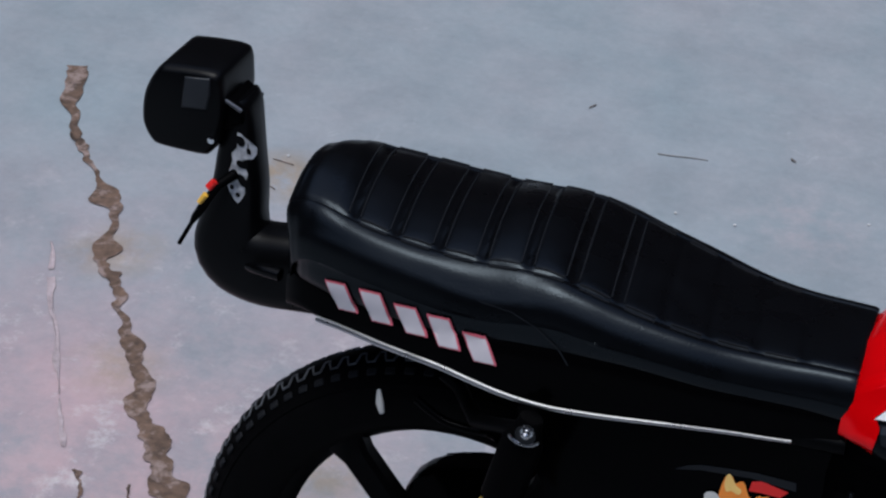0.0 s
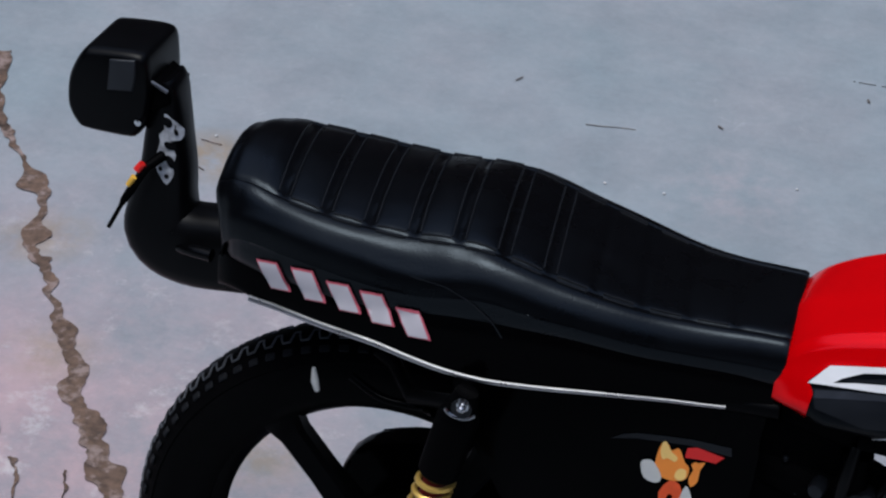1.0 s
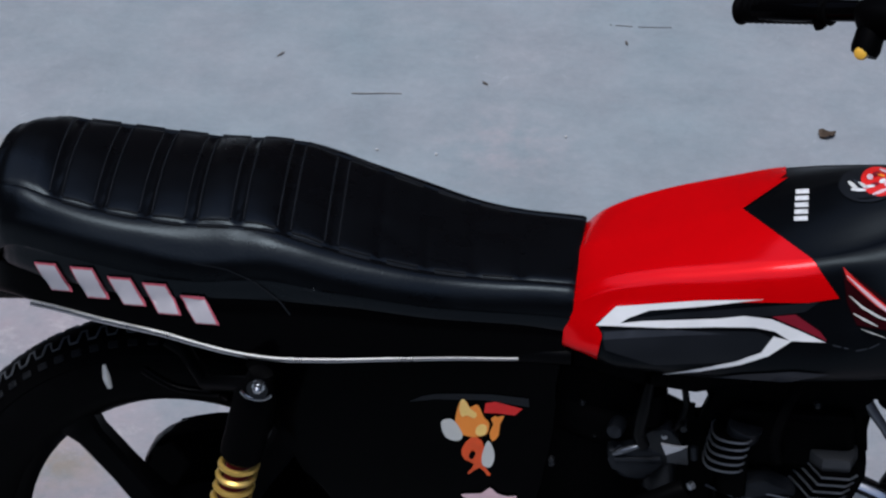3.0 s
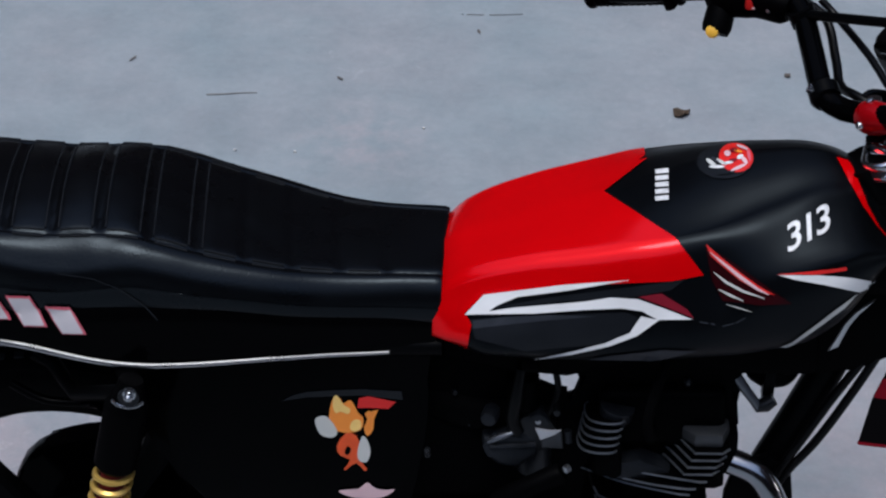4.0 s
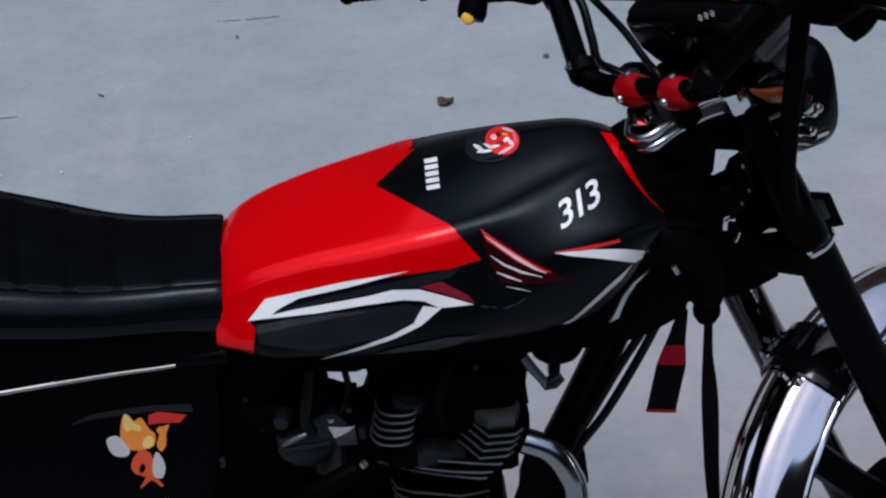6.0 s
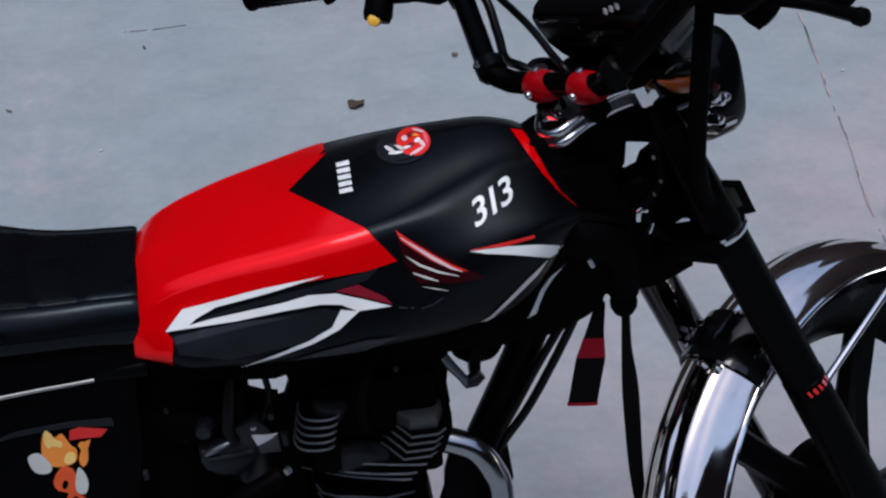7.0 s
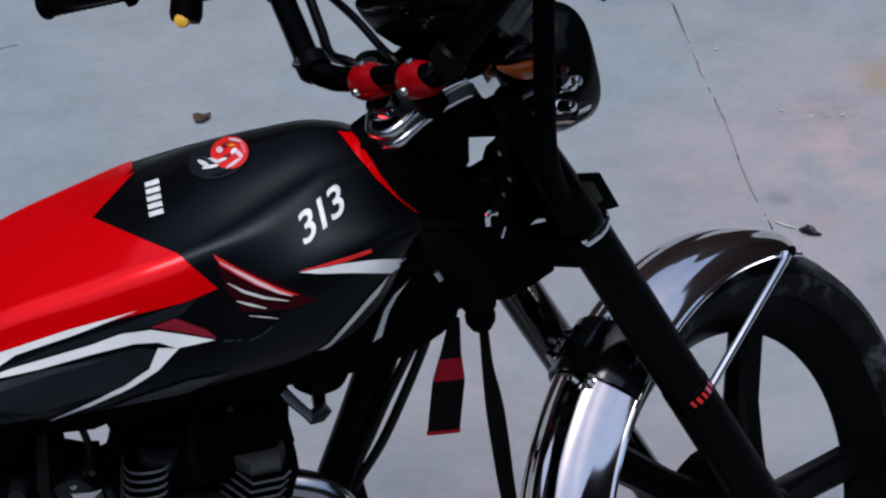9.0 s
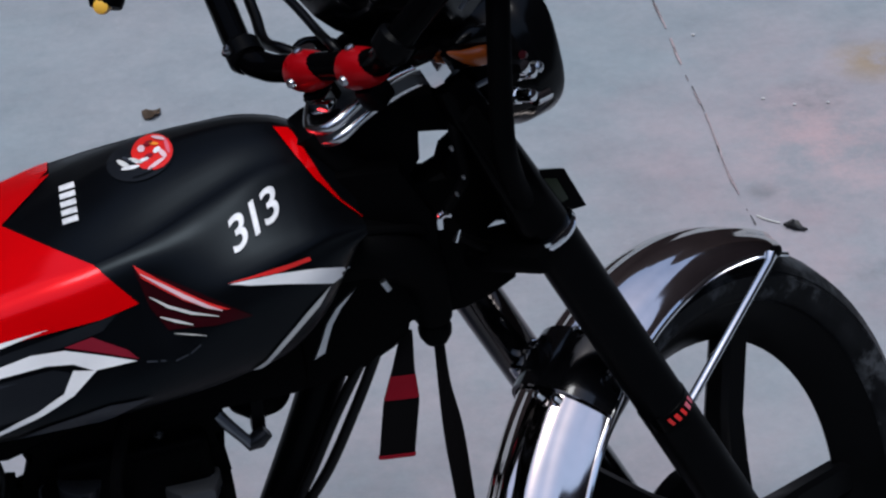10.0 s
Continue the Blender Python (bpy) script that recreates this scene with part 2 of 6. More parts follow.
    stain = ramp(noise_at(6, 6, 0.7), (0.35, (0.79, 0.81, 0.82)), (0.6, (1, 1, 1)))
    base = blend("MULTIPLY", 0.8, base, stain)
    grain = ramp(noise_at(60, 8, 0.75), (0.3, (0.86, 0.86, 0.86)), (0.7, (1.08, 1.08, 1.08)))
    base = blend("MULTIPLY", 0.55, base, grain)
    l.new(base, b.inputs["Base Color"])
    b.inputs["Roughness"].default_value = 0.85
    b.inputs["Specular IOR Level"].default_value = 0.25
    bp = n.new("ShaderNodeBump")
    bp.inputs["Strength"].default_value, bp.inputs["Distance"].default_value = 0.35, 0.004
    l.new(noise_at(45, 8, 0.7), bp.inputs["Height"])
    l.new(bp.outputs[0], b.inputs["Normal"])
    return m


CONCRETE = concrete()

# ---------------------------------------------------------------- mesh tools


def part(name, bm, mat, parent=None, label="", flat=False):
    """Links a bmesh as one mesh object under its thing."""
    bmesh.ops.recalc_face_normals(bm, faces=bm.faces)
    me = bpy.data.meshes.new(name)
    bm.to_mesh(me)
    bm.free()
    me.materials.append(mat)
    if not flat:
        me.shade_smooth()
        me.set_sharp_from_angle(angle=radians(38))
    ob = new(name, me)
    if parent:
        ob.parent = parent
    return tagged(ob, label)


def ease(keys, x):
    """A smooth curve through (x, value) keys."""
    xs, ys = np.array(keys, float).T
    if len(xs) < 3:
        return float(np.interp(x, xs, ys))
    m = np.gradient(ys, xs)
    i = int(np.clip(np.searchsorted(xs, x) - 1, 0, len(xs) - 2))
    h = xs[i + 1] - xs[i]
    t = float(np.clip((x - xs[i]) / h, 0, 1))
    return float((2 * t**3 - 3 * t**2 + 1) * ys[i] + (t**3 - 2 * t**2 + t) * h * m[i] + (-2 * t**3 + 3 * t**2) * ys[i + 1] + (t**3 - t**2) * h * m[i + 1])


def spline(points, steps=6, closed=False):
    """Catmull-Rom points through a coarse line."""
    p = [Vector(q) for q in points]
    out, n = [], len(p)
    for i in range(n if closed else n - 1):
        a, b, c, d = (p[(i + k) % n] if closed else p[min(max(i + k, 0), n - 1)] for k in (-1, 0, 1, 2))
        for s in range(steps):
            t = s / steps
            out.append(0.5 * ((2 * b) + (c - a) * t + (2 * a - 5 * b + 4 * c - d) * t * t + (3 * b - a - 3 * c + d) * t**3))
    if not closed:
        out.append(p[-1])
    return out


def loft(rings, caps=True, bm=None):
    """Skin over closed rings of equal length."""
    bm = bm or bmesh.new()
    vs = [[bm.verts.new(q) for q in ring] for ring in rings]
    n = len(rings[0])
    for a, b in zip(vs, vs[1:]):
        for i in range(n):
            bm.faces.new((a[i], a[(i + 1) % n], b[(i + 1) % n], b[i]))
    if caps:
        bm.faces.new(vs[0])
        bm.faces.new(vs[-1][::-1])
    return bm


def sweep(points, size, seg=12, side=None, bm=None, square=2.0):
    """A tube along points; size: radius, or (half across, half along side) for each or all points. side: a fixed direction."""
    p = [Vector(q) for q in points]
    rings, up = [], None
    for i, q in enumerate(p):
        t = (p[min(i + 1, len(p) - 1)] - p[max(i - 1, 0)]).normalized()
        if side is not None:
            b = Vector(side)
            b = (b - t * b.dot(t)).normalized()
        else:
            b = up or (Vector((0, 0, 1)) if abs(t.z) < 0.9 else Vector((1, 0, 0)))
            b = (b - t * b.dot(t)).normalized()
            up = b
        a = t.cross(b)
        s = size[i] if isinstance(size, list) else size
        ra, rb = s if isinstance(s, tuple) else (s, s)
        ring = []
        for k in range(seg):
            c, d = math.cos(2 * math.pi * k / seg), math.sin(2 * math.pi * k / seg)
            c, d = math.copysign(abs(c) ** (2 / square), c), math.copysign(abs(d) ** (2 / square), d)
            ring.append(q + a * ra * c + b * rb * d)
        rings.append(ring)
    return loft(rings, bm=bm)


def lathe(profile, m=None, seg=40, closed=False, bm=None):
    """Turns (radius, along) pairs round the local y axis, then places them by m."""
    bm = bm or bmesh.new()
    rings = []
    for r, h in profile:
        rings.append([bm.verts.new(Vector((r * math.cos(2 * math.pi * k / seg), h, r * math.sin(2 * math.pi * k / seg)))) for k in range(seg)])
    pairs = list(zip(rings, rings[1:])) + ([(rings[-1], rings[0])] if closed else [])
    for a, b in pairs:
        for k in range(seg):
            bm.faces.new((a[k], a[(k + 1) % seg], b[(k + 1) % seg], b[k]))
    if not closed:
        for ring, (r, _) in ((rings[0], profile[0]), (rings[-1], profile[-1])):
            bm.faces.new(ring)
    if m is not None:
        bm.transform(m)
    return bm


def box(size, m=None, bevel=0.004, bm=None, seg=2):
    own = bmesh.new()
    bmesh.ops.create_cube(own, size=1)
    bmesh.ops.scale(own, vec=size, verts=own.verts)
    if bevel:
        bmesh.ops.bevel(own, geom=own.edges, offset=bevel, segments=seg, affect="EDGES", profile=0.6)
    if m is not None:
        own.transform(m)
    if bm is None:
        return own
    me = bpy.data.meshes.new("tmp")
    own.to_mesh(me)
    own.free()
    bm.from_mesh(me)
    bpy.data.meshes.remove(me)
    return bm


def slab(outline, depth, m, bevel=0.0, seg=2):
    """A flat outline (x, y) given thickness along local z."""
    bm = bmesh.new()
    lo = [bm.verts.new((x, y, -depth / 2)) for x, y in outline]
    hi = [bm.verts.new((x, y, depth / 2)) for x, y in outline]
    n = len(outline)
    bm.faces.new(lo[::-1]), bm.faces.new(hi)
    for i in range(n):
        bm.faces.new((lo[i], lo[(i + 1) % n], hi[(i + 1) % n], hi[i]))
    if bevel:
        edges = [e for e in bm.edges if abs(e.verts[0].co.z - e.verts[1].co.z) < 1e-6]
        bmesh.ops.bevel(bm, geom=edges, offset=bevel, segments=seg, affect="EDGES", profile=0.6)
    bm.transform(m)
    return bm


# stickers are laid on a curved body by a stencil held obliquely from its upper right side
STENCIL = Vector((0.024, 0.873, -0.487)).normalized()


def tree_of(ob):
    return BVHTree.FromPolygons([v.co for v in ob.data.vertices], [tuple(p.vertices) for p in ob.data.polygons])


def lay(bm, trees, lift):
    """Drops stencil points (x, z) on the first of the trees that they meet, a sticker's thickness proud."""
    gone = []
    for v in bm.verts:
        start = Vector((v.co.x, -0.11, v.co.z)) - STENCIL * 0.6
        hits = [h for h in (tree.ray_cast(start, STENCIL) for tree in trees) if h[0] is not None]
        if not hits:
            gone.append(v)
            continue
        h = min(hits, key=lambda q: q[3])
        normal = h[1] if h[1].dot(STENCIL) < 0 else -h[1]
        v.co = h[0] + normal * lift
    bmesh.ops.delete(bm, geom=gone, context="VERTS")
    return bm


def facet(bm, grid):
    """Cuts flat faces in the xz plane along a grid, then into triangles."""
    for axis in (0, 2):
        k, hi = min(v.co[axis] for v in bm.verts) + grid, max(v.co[axis] for v in bm.verts)
        while k < hi:
            at, no = Vector((0, 0, 0)), Vector((0, 0, 0))
            at[axis], no[axis] = k, 1
            bmesh.ops.bisect_plane(bm, geom=bm.verts[:] + bm.edges[:] + bm.faces[:], plane_co=at, plane_no=no)
            k += grid
    bmesh.ops.triangulate(bm, faces=bm.faces)


def sticker(name, outline, trees, mat, parent, label="", lift=0.0012, grid=0.012, smooth=0, thick=0.0):
    bm = bmesh.new()
    pts = [Vector((x, 0, z)) for x, z in outline]
    if smooth:
        pts = spline(pts, smooth, closed=True)
    bm.faces.new([bm.verts.new(p) for p in pts])
    facet(bm, grid)
    lay(bm, trees, lift)
    return part(name, bm, mat, parent, label)


def lettering(text, o, u, v, trees, mat, parent, name, label, lift=0.0016):
    """Words in the built-in font, drawn in the stencil's plane from o, along u and up v for one unit of type."""
    c = bpy.data.curves.new("type", "FONT")
    c.body, c.size, c.offset, c.space_character, c.shear = text, 1.0, 0.014, 0.84, 0.25
    tmp = new("type", c)
    me = bpy.data.meshes.new_from_object(tmp.evaluated_get(bpy.context.evaluated_depsgraph_get()))
    bpy.data.objects.remove(tmp)
    bm = bmesh.new()
    bm.from_mesh(me)
    bpy.data.meshes.remove(me)
    for q in bm.verts:
        q.co = Vector((o[0] + q.co.x * u[0] + q.co.y * v[0], 0, o[1] + q.co.x * u[1] + q.co.y * v[1]))
    facet(bm, 0.006)
    lay(bm, trees, lift)
    return part(name, bm, mat, parent, label)


# ---------------------------------------------------------------- ground
bm = bmesh.new()
bmesh.ops.create_grid(bm, x_segments=80, y_segments=80, size=6)
rim = [e for e in bm.edges if e.is_boundary]
out = bmesh.ops.extrude_edge_only(bm, edges=rim)
for v in [g for g in out["geom"] if isinstance(g, bmesh.types.BMVert)]:
    v.co.x, v.co.y = v.co.x * 300, v.co.y * 300
ground = part("ground", bm, CONCRETE)
tagged(ground, "grey worn concrete yard with pinkish stains and cracks", "ground", kind="structure")

# unseen plain walls that close the yard, added to darken reflections
# reddish tint gives the chrome its maroon reflections
WALL = material("unseen_wall_dark", (0.030, 0.021, 0.021), 0.9, spec=0.2, vary=0.3, scale=3.0, bump=0.3, bump_scale=30)
for name, x, y, lx, ly, high in (("unseen_wall_south", 0.5, -5.5, 14.0, 0.25, 3.6), ("unseen_wall_west", -6.4, 0.0, 0.25, 10.75, 6.4), ("unseen_wall_east", 7.4, 0.0, 0.25, 10.75, 6.4), ("unseen_wall_north", 0.5, 5.5, 14.0, 0.25, 6.4)):
    w = part(name, box((lx, ly, high), pose(x, y, high / 2), 0.01), WALL)
    tagged(w, "unseen dark wall added round the yard to shape reflections", "wall", kind="structure")

# ---------------------------------------------------------------- motorcycle
bike = new("motorcycle")
bike.matrix_world = pose(0, 0, 0.295) @ pose(0, 0, 0, 0, -2.6, 0) @ pose(0, 0, -0.295) @ pose(0, 0, 0, -5, 0, 0)
tagged(bike, "black and red small commuter motorcycle with chrome front mudguard", "motorcycle")


def half_ring(x, half, steps=4):
    """A closed ring across the bike from (y, z) points, bottom centre to top centre, smoothed and mirrored."""
    line = [Vector((0, y, z)) for y, z in half]
    fine = spline(line, steps)
    right = [Vector((x, -p.y, p.z)) for p in fine]
    left = [Vector((x, p.y, p.z)) for p in fine[1:-1]]
    return right + left[::-1]


# fuel tank
TANK_BOTTOM = [(0.415, 0.636), (0.45, 0.630), (0.50, 0.629), (0.56, 0.629), (0.62, 0.631), (0.68, 0.635), (0.74, 0.643), (0.79, 0.654), (0.82, 0.675), (0.862, 0.728)]
TANK_TOP = [(0.415, 0.703), (0.423, 0.712), (0.45, 0.725), (0.50, 0.743), (0.56, 0.761), (0.62, 0.782), (0.68, 0.804), (0.74, 0.815), (0.79, 0.815), (0.815, 0.808), (0.835, 0.794), (0.862, 0.760)]
TANK_HALF = [(0.415, 0.098), (0.423, 0.106), (0.45, 0.116), (0.50, 0.124), (0.56, 0.128), (0.62, 0.130), (0.68, 0.130), (0.74, 0.126), (0.79, 0.116), (0.82, 0.105), (0.862, 0.080)]
TANK_CREASE = [(0.415, 0.691), (0.423, 0.700), (0.435, 0.711), (0.46, 0.7245), (0.494, 0.7360), (0.517, 0.7425), (0.54, 0.7475), (0.583, 0.7570), (0.606, 0.7625), (0.641, 0.7685), (0.693, 0.778), (0.742, 0.789), (0.798, 0.797), (0.825, 0.790), (0.862, 0.752)]
CREASE_AT = [(0.415, 0.74), (0.428, 0.71), (0.46, 0.69), (0.494, 0.70), (0.517, 0.71), (0.54, 0.725), (0.583, 0.75), (0.63, 0.76), (0.693, 0.70), (0.742, 0.60), (0.798, 0.47), (0.862, 0.40)]
rings = []
for x in [0.415, 0.4165, 0.419, 0.423, *np.linspace(0.430, 0.862, 48)]:
    b, t, w, c, f = (ease(k, x) for k in (TANK_BOTTOM, TANK_TOP, TANK_HALF, TANK_CREASE, CREASE_AT))
    t = max(t, c + 0.004)
    rise = min(1.0, max(0.0, (x - 0.655) / 0.10))
    rise = rise * rise * (3 - 2 * rise)
    deep = c - b
    step = min(0.020, 0.24 * deep)
    rear_half = [(w, b + 0.28 * deep), (w * (0.5 * (f + 0.10) + 0.515), 0.5 * (c - step + b + 0.28 * deep)), (w * (f + 0.105), c - step), (w * (f + 0.055), c - 0.0060), (w * f, c - 0.0005), (w * (f - 0.060), c + 0.0020), (w * (f - 0.085) * 0.58, c + 0.68 * (t - c))]
    fore_half = [(w, b + 0.42 * deep), (w * 0.985, b + 0.58 * deep), (w * 0.930, b + 0.70 * deep), (w * (f + 0.13), c - 0.0135), (w * f, c - 0.0015), (w * (f - 0.12), c + 0.0030), (w * (f - 0.12) * 0.55, c + 0.70 * (t - c))]
    half = [(0, b + 0.012), (w * 0.6, b + 0.002), (w * 0.9, b + 0.012)] + [(p[0] + (q[0] - p[0]) * rise, p[1] + (q[1] - p[1]) * rise) for p, q in zip(rear_half, fore_half)] + [(0, t)]
    ring = half_ring(x, half)
    tuck = 0.003 * max(0.0, 1 - (x - 0.415) / 0.05)
    for p in ring:
        p.y *= 1 - 0.22 * min(1.0, max(0.0, (0.462 - x) / 0.047)) * min(1.0, max(0.0, (c - 0.018 - p.z) / 0.05))
        p.x -= tuck * min(1.0, max(0.0, (0.700 - p.z) / 0.05))
    rings.append(ring)
tank = part("fuel_tank", loft(rings), TANK_BLACK, bike, "satin black fuel tank with a red rear half")
TANK = [tree_of(tank)]


def inside(p, outline):
    hit = False
    for (x0, z0), (x1, z1) in zip(outline, outline[1:] + outline[:1]):
        if (z0 > p[1]) != (z1 > p[1]) and p[0] < (x1 - x0) * (p[1] - z0) / (z1 - z0) + x0:
            hit = not hit
    return hit


def painted(name, ob, outline, mat, parent, label, far=None, lift=0.0012):
    """A coat of paint on part of a body: its own skin, cut along the stencil's outline and set a little proud."""
    bm = bmesh.new()
    bm.from_mesh(ob.data)
    for (x0, z0), (x1, z1) in zip(outline, outline[1:] + outline[:1]):
        a, d = Vector((x0, -0.11, z0)), Vector((x1 - x0, 0, z1 - z0))
        near = [f for f in bm.faces if f.calc_center_median().y < 0.07]
        geom = list({e for f in near for e in f.edges} | {v for f in near for v in f.verts}) + near
        bmesh.ops.bisect_plane(bm, geom=geom, plane_co=a, plane_no=d.cross(STENCIL).normalized())
    gone = []
    for f in bm.faces:
        c = f.calc_center_median()
        if c.y < 0.055:
            q = c + STENCIL * ((-0.11 - c.y) / STENCIL.y)
            keep = inside((q.x, q.z), outline)
        else:
            keep = far is not None and c.x < far
        if not keep:
            gone.append(f)
    bmesh.ops.delete(bm, geom=gone, context="FACES")
    for v in bm.verts:
        v.co += v.normal * lift
    return part(name, bm, mat, parent, label)


painted("red_panel", tank, [(0.30, 0.92), (0.660, 0.905), (0.578, 0.828), (0.648, 0.776), (0.676, 0.736), (0.646, 0.729), (0.599, 0.726),
        (0.542, 0.721), (0.465, 0.711), (0.445, 0.690), (0.452, 0.678), (0.440, 0.60), (0.30, 0.60)], RED, tank, "bright red gloss paint", far=0.62)
sticker("stripe", [(0.445, 0.688), (0.464, 0.711), (0.542, 0.7235), (0.606, 0.730), (0.548, 0.7175), (0.497, 0.709), (0.477, 0.699), (0.466, 0.690)], TANK, WHITE, tank, "white swept stripe", 0.0016)
sticker("stripe", [(0.445, 0.688), (0.492, 0.697), (0.563, 0.7055), (0.588, 0.7105), (0.614, 0.7090), (0.639, 0.699), (0.6665, 0.687), (0.649, 0.6865), (0.633, 0.6862), (0.618, 0.6955), (0.598, 0.6985), (0.562, 0.696), (0.514, 0.691)], TANK, WHITE, tank, "white swept stripe", 0.0020, 0.008)
sticker("stripe", [(0.617, 0.690), (0.6345, 0.686), (0.6135, 0.668), (0.587, 0.6562), (0.551, 0.6465), (0.505, 0.638), (0.552, 0.6502), (0.5825, 0.6596), (0.6065, 0.6715)], TANK, WHITE, tank, "white swept stripe", 0.0020, 0.008)
sticker("flash", [(0.614, 0.7115), (0.636, 0.7155), (0.661, 0.698), (0.668, 0.688), (0.640, 0.7005)], TANK, RED_DARK, tank, "dark red flash", 0.0014, 0.008)
sticker("flash", [(0.474, 0.6965), (0.527, 0.709), (0.614, 0.7235), (0.658, 0.731), (0.645, 0.719), (0.613, 0.712), (0.538, 0.7045), (0.498, 0.699)], TANK, GREY, tank, "charcoal swept flash", 0.0018)
sticker("flash", [(0.45, 0.683), (0.525, 0.689), (0.602, 0.694), (0.624, 0.684), (0.58, 0.658), (0.505, 0.649), (0.456, 0.661)], TANK, GREY, tank, "charcoal swept flash", 0.0013)
sticker("stripe", [(0.7465, 0.7365), (0.7836, 0.7375), (0.8171, 0.7345), (0.8470, 0.7290), (0.8260, 0.7185), (0.7942, 0.7258), (0.7617, 0.7322)], TANK, WHITE, tank, "white swept stripe", 0.0016, 0.008)
sticker("stripe", [(0.688, 0.6402), (0.720, 0.6456), (0.739, 0.6500), (0.7625, 0.6612), (0.784, 0.681), (0.802, 0.698), (0.824, 0.7170), (0.8125, 0.7010), (0.7872, 0.6782), (0.7648, 0.6588), (0.741, 0.6485), (0.715, 0.6440)], TANK, CREAM, tank, "pale swept stripe", 0.0016, 0.008)
sticker("edge_line", [(0.745, 0.7372), (0.7782, 0.7415), (0.8105, 0.7466), (0.8118, 0.7430), (0.7838, 0.7382)], TANK, RED_STICKER, tank, "thin red line", 0.0020, 0.008)
sticker("flash", [(0.4537, 0.6815), (0.4845, 0.6865), (0.5287, 0.6898), (0.5751, 0.6889), (0.5277, 0.6836), (0.4828, 0.6771), (0.4537, 0.6724)], TANK, SLATE, tank, "slate grey streak", 0.0017, 0.008)
sticker("flash", [(0.5226, 0.6354), (0.5592, 0.6392), (0.5880, 0.6455), (0.6392, 0.6527), (0.6727, 0.6520), (0.6376, 0.6412), (0.5976, 0.6354), (0.5581, 0.6322)], TANK, SLATE, tank, "slate grey streak", 0.0017, 0.008)
for x0, z0, x1, z1 in ((0.6733, 0.6846, 0.6815, 0.6830), (0.6840, 0.6826, 0.6880, 0.6820), (0.6952, 0.6804, 0.7057, 0.6836), (0.7075, 0.6842, 0.7164, 0.6900)):
    sticker("fine_line", [(x0, z0 - 0.0008), (x0, z0 + 0.0008), (x1, z1 + 0.0008), (x1, z1 - 0.0008)], TANK, SLATE, tank, "fine grey line", 0.0020)
# swept wing emblem as plain streaks
sticker("emblem_field", [(0.6765, 0.7695), (0.6960, 0.7555), (0.7122, 0.7430), (0.7440, 0.7175), (0.7600, 0.7055), (0.7296, 0.7035), (0.6945, 0.7080), (0.6836, 0.7314)], TANK, RED_SHADE, tank, "very dark red field", 0.0012, 0.008)
sticker("emblem_streak", [(0.6770, 0.7700), (0.6960, 0.7520), (0.7115, 0.7385), (0.7275, 0.7255), (0.7440, 0.7150), (0.7290, 0.7185), (0.7104, 0.7305), (0.6949, 0.7445), (0.6820, 0.7570)], TANK, RED_STICKER, tank, "red swept streak", 0.0016, 0.008)
for line, w in (([(0.6810, 0.7615), (0.6956, 0.7480), (0.7110, 0.7342), (0.7270, 0.7218), (0.7380, 0.7155)], 0.0016), ([(0.6850, 0.7397), (0.6979, 0.7282), (0.7142, 0.7188), (0.7340, 0.7114)], 0.0012), ([(0.6902, 0.7208), (0.7016, 0.7145), (0.7140, 0.7083)], 0.0011), ([(0.6984, 0.7043), (0.7100, 0.7005), (0.7225, 0.6965)], 0.0005)):
    n_line = len(line) - 1
    up = [(x + w * 0.6 * math.sin(math.pi * (k + 0.3) / (n_line + 0.6)), z + w * math.sin(math.pi * (k + 0.3) / (n_line + 0.6))) for k, (x, z) in enumerate(line)]
    down = [(x - w * 0.6 * math.sin(math.pi * (k + 0.3) / (n_line + 0.6)), z - w * math.sin(math.pi * (k + 0.3) / (n_line + 0.6))) for k, (x, z) in enumerate(line)]
    sticker("emblem_streak", up + down[::-1], TANK, PALE_PINK if w > 0.0014 else CREAM, tank, "fine pale streak", 0.0024, 0.008)
# round badge of plain patches on the crown
disc = [(math.cos(a), math.sin(a)) for a in np.linspace(0, 2 * math.pi, 20, endpoint=False)]


def patch(name, x, z, rx, rz, mat, trees, parent, label="", lift=0.0016, turn=0.0):
    c, s_ = math.cos(turn), math.sin(turn)
    return sticker(name, [(x + rx * p * c - rz * q * s_, z + rx * p * s_ + rz * q * c) for p, q in disc], trees, mat, parent, label, lift)


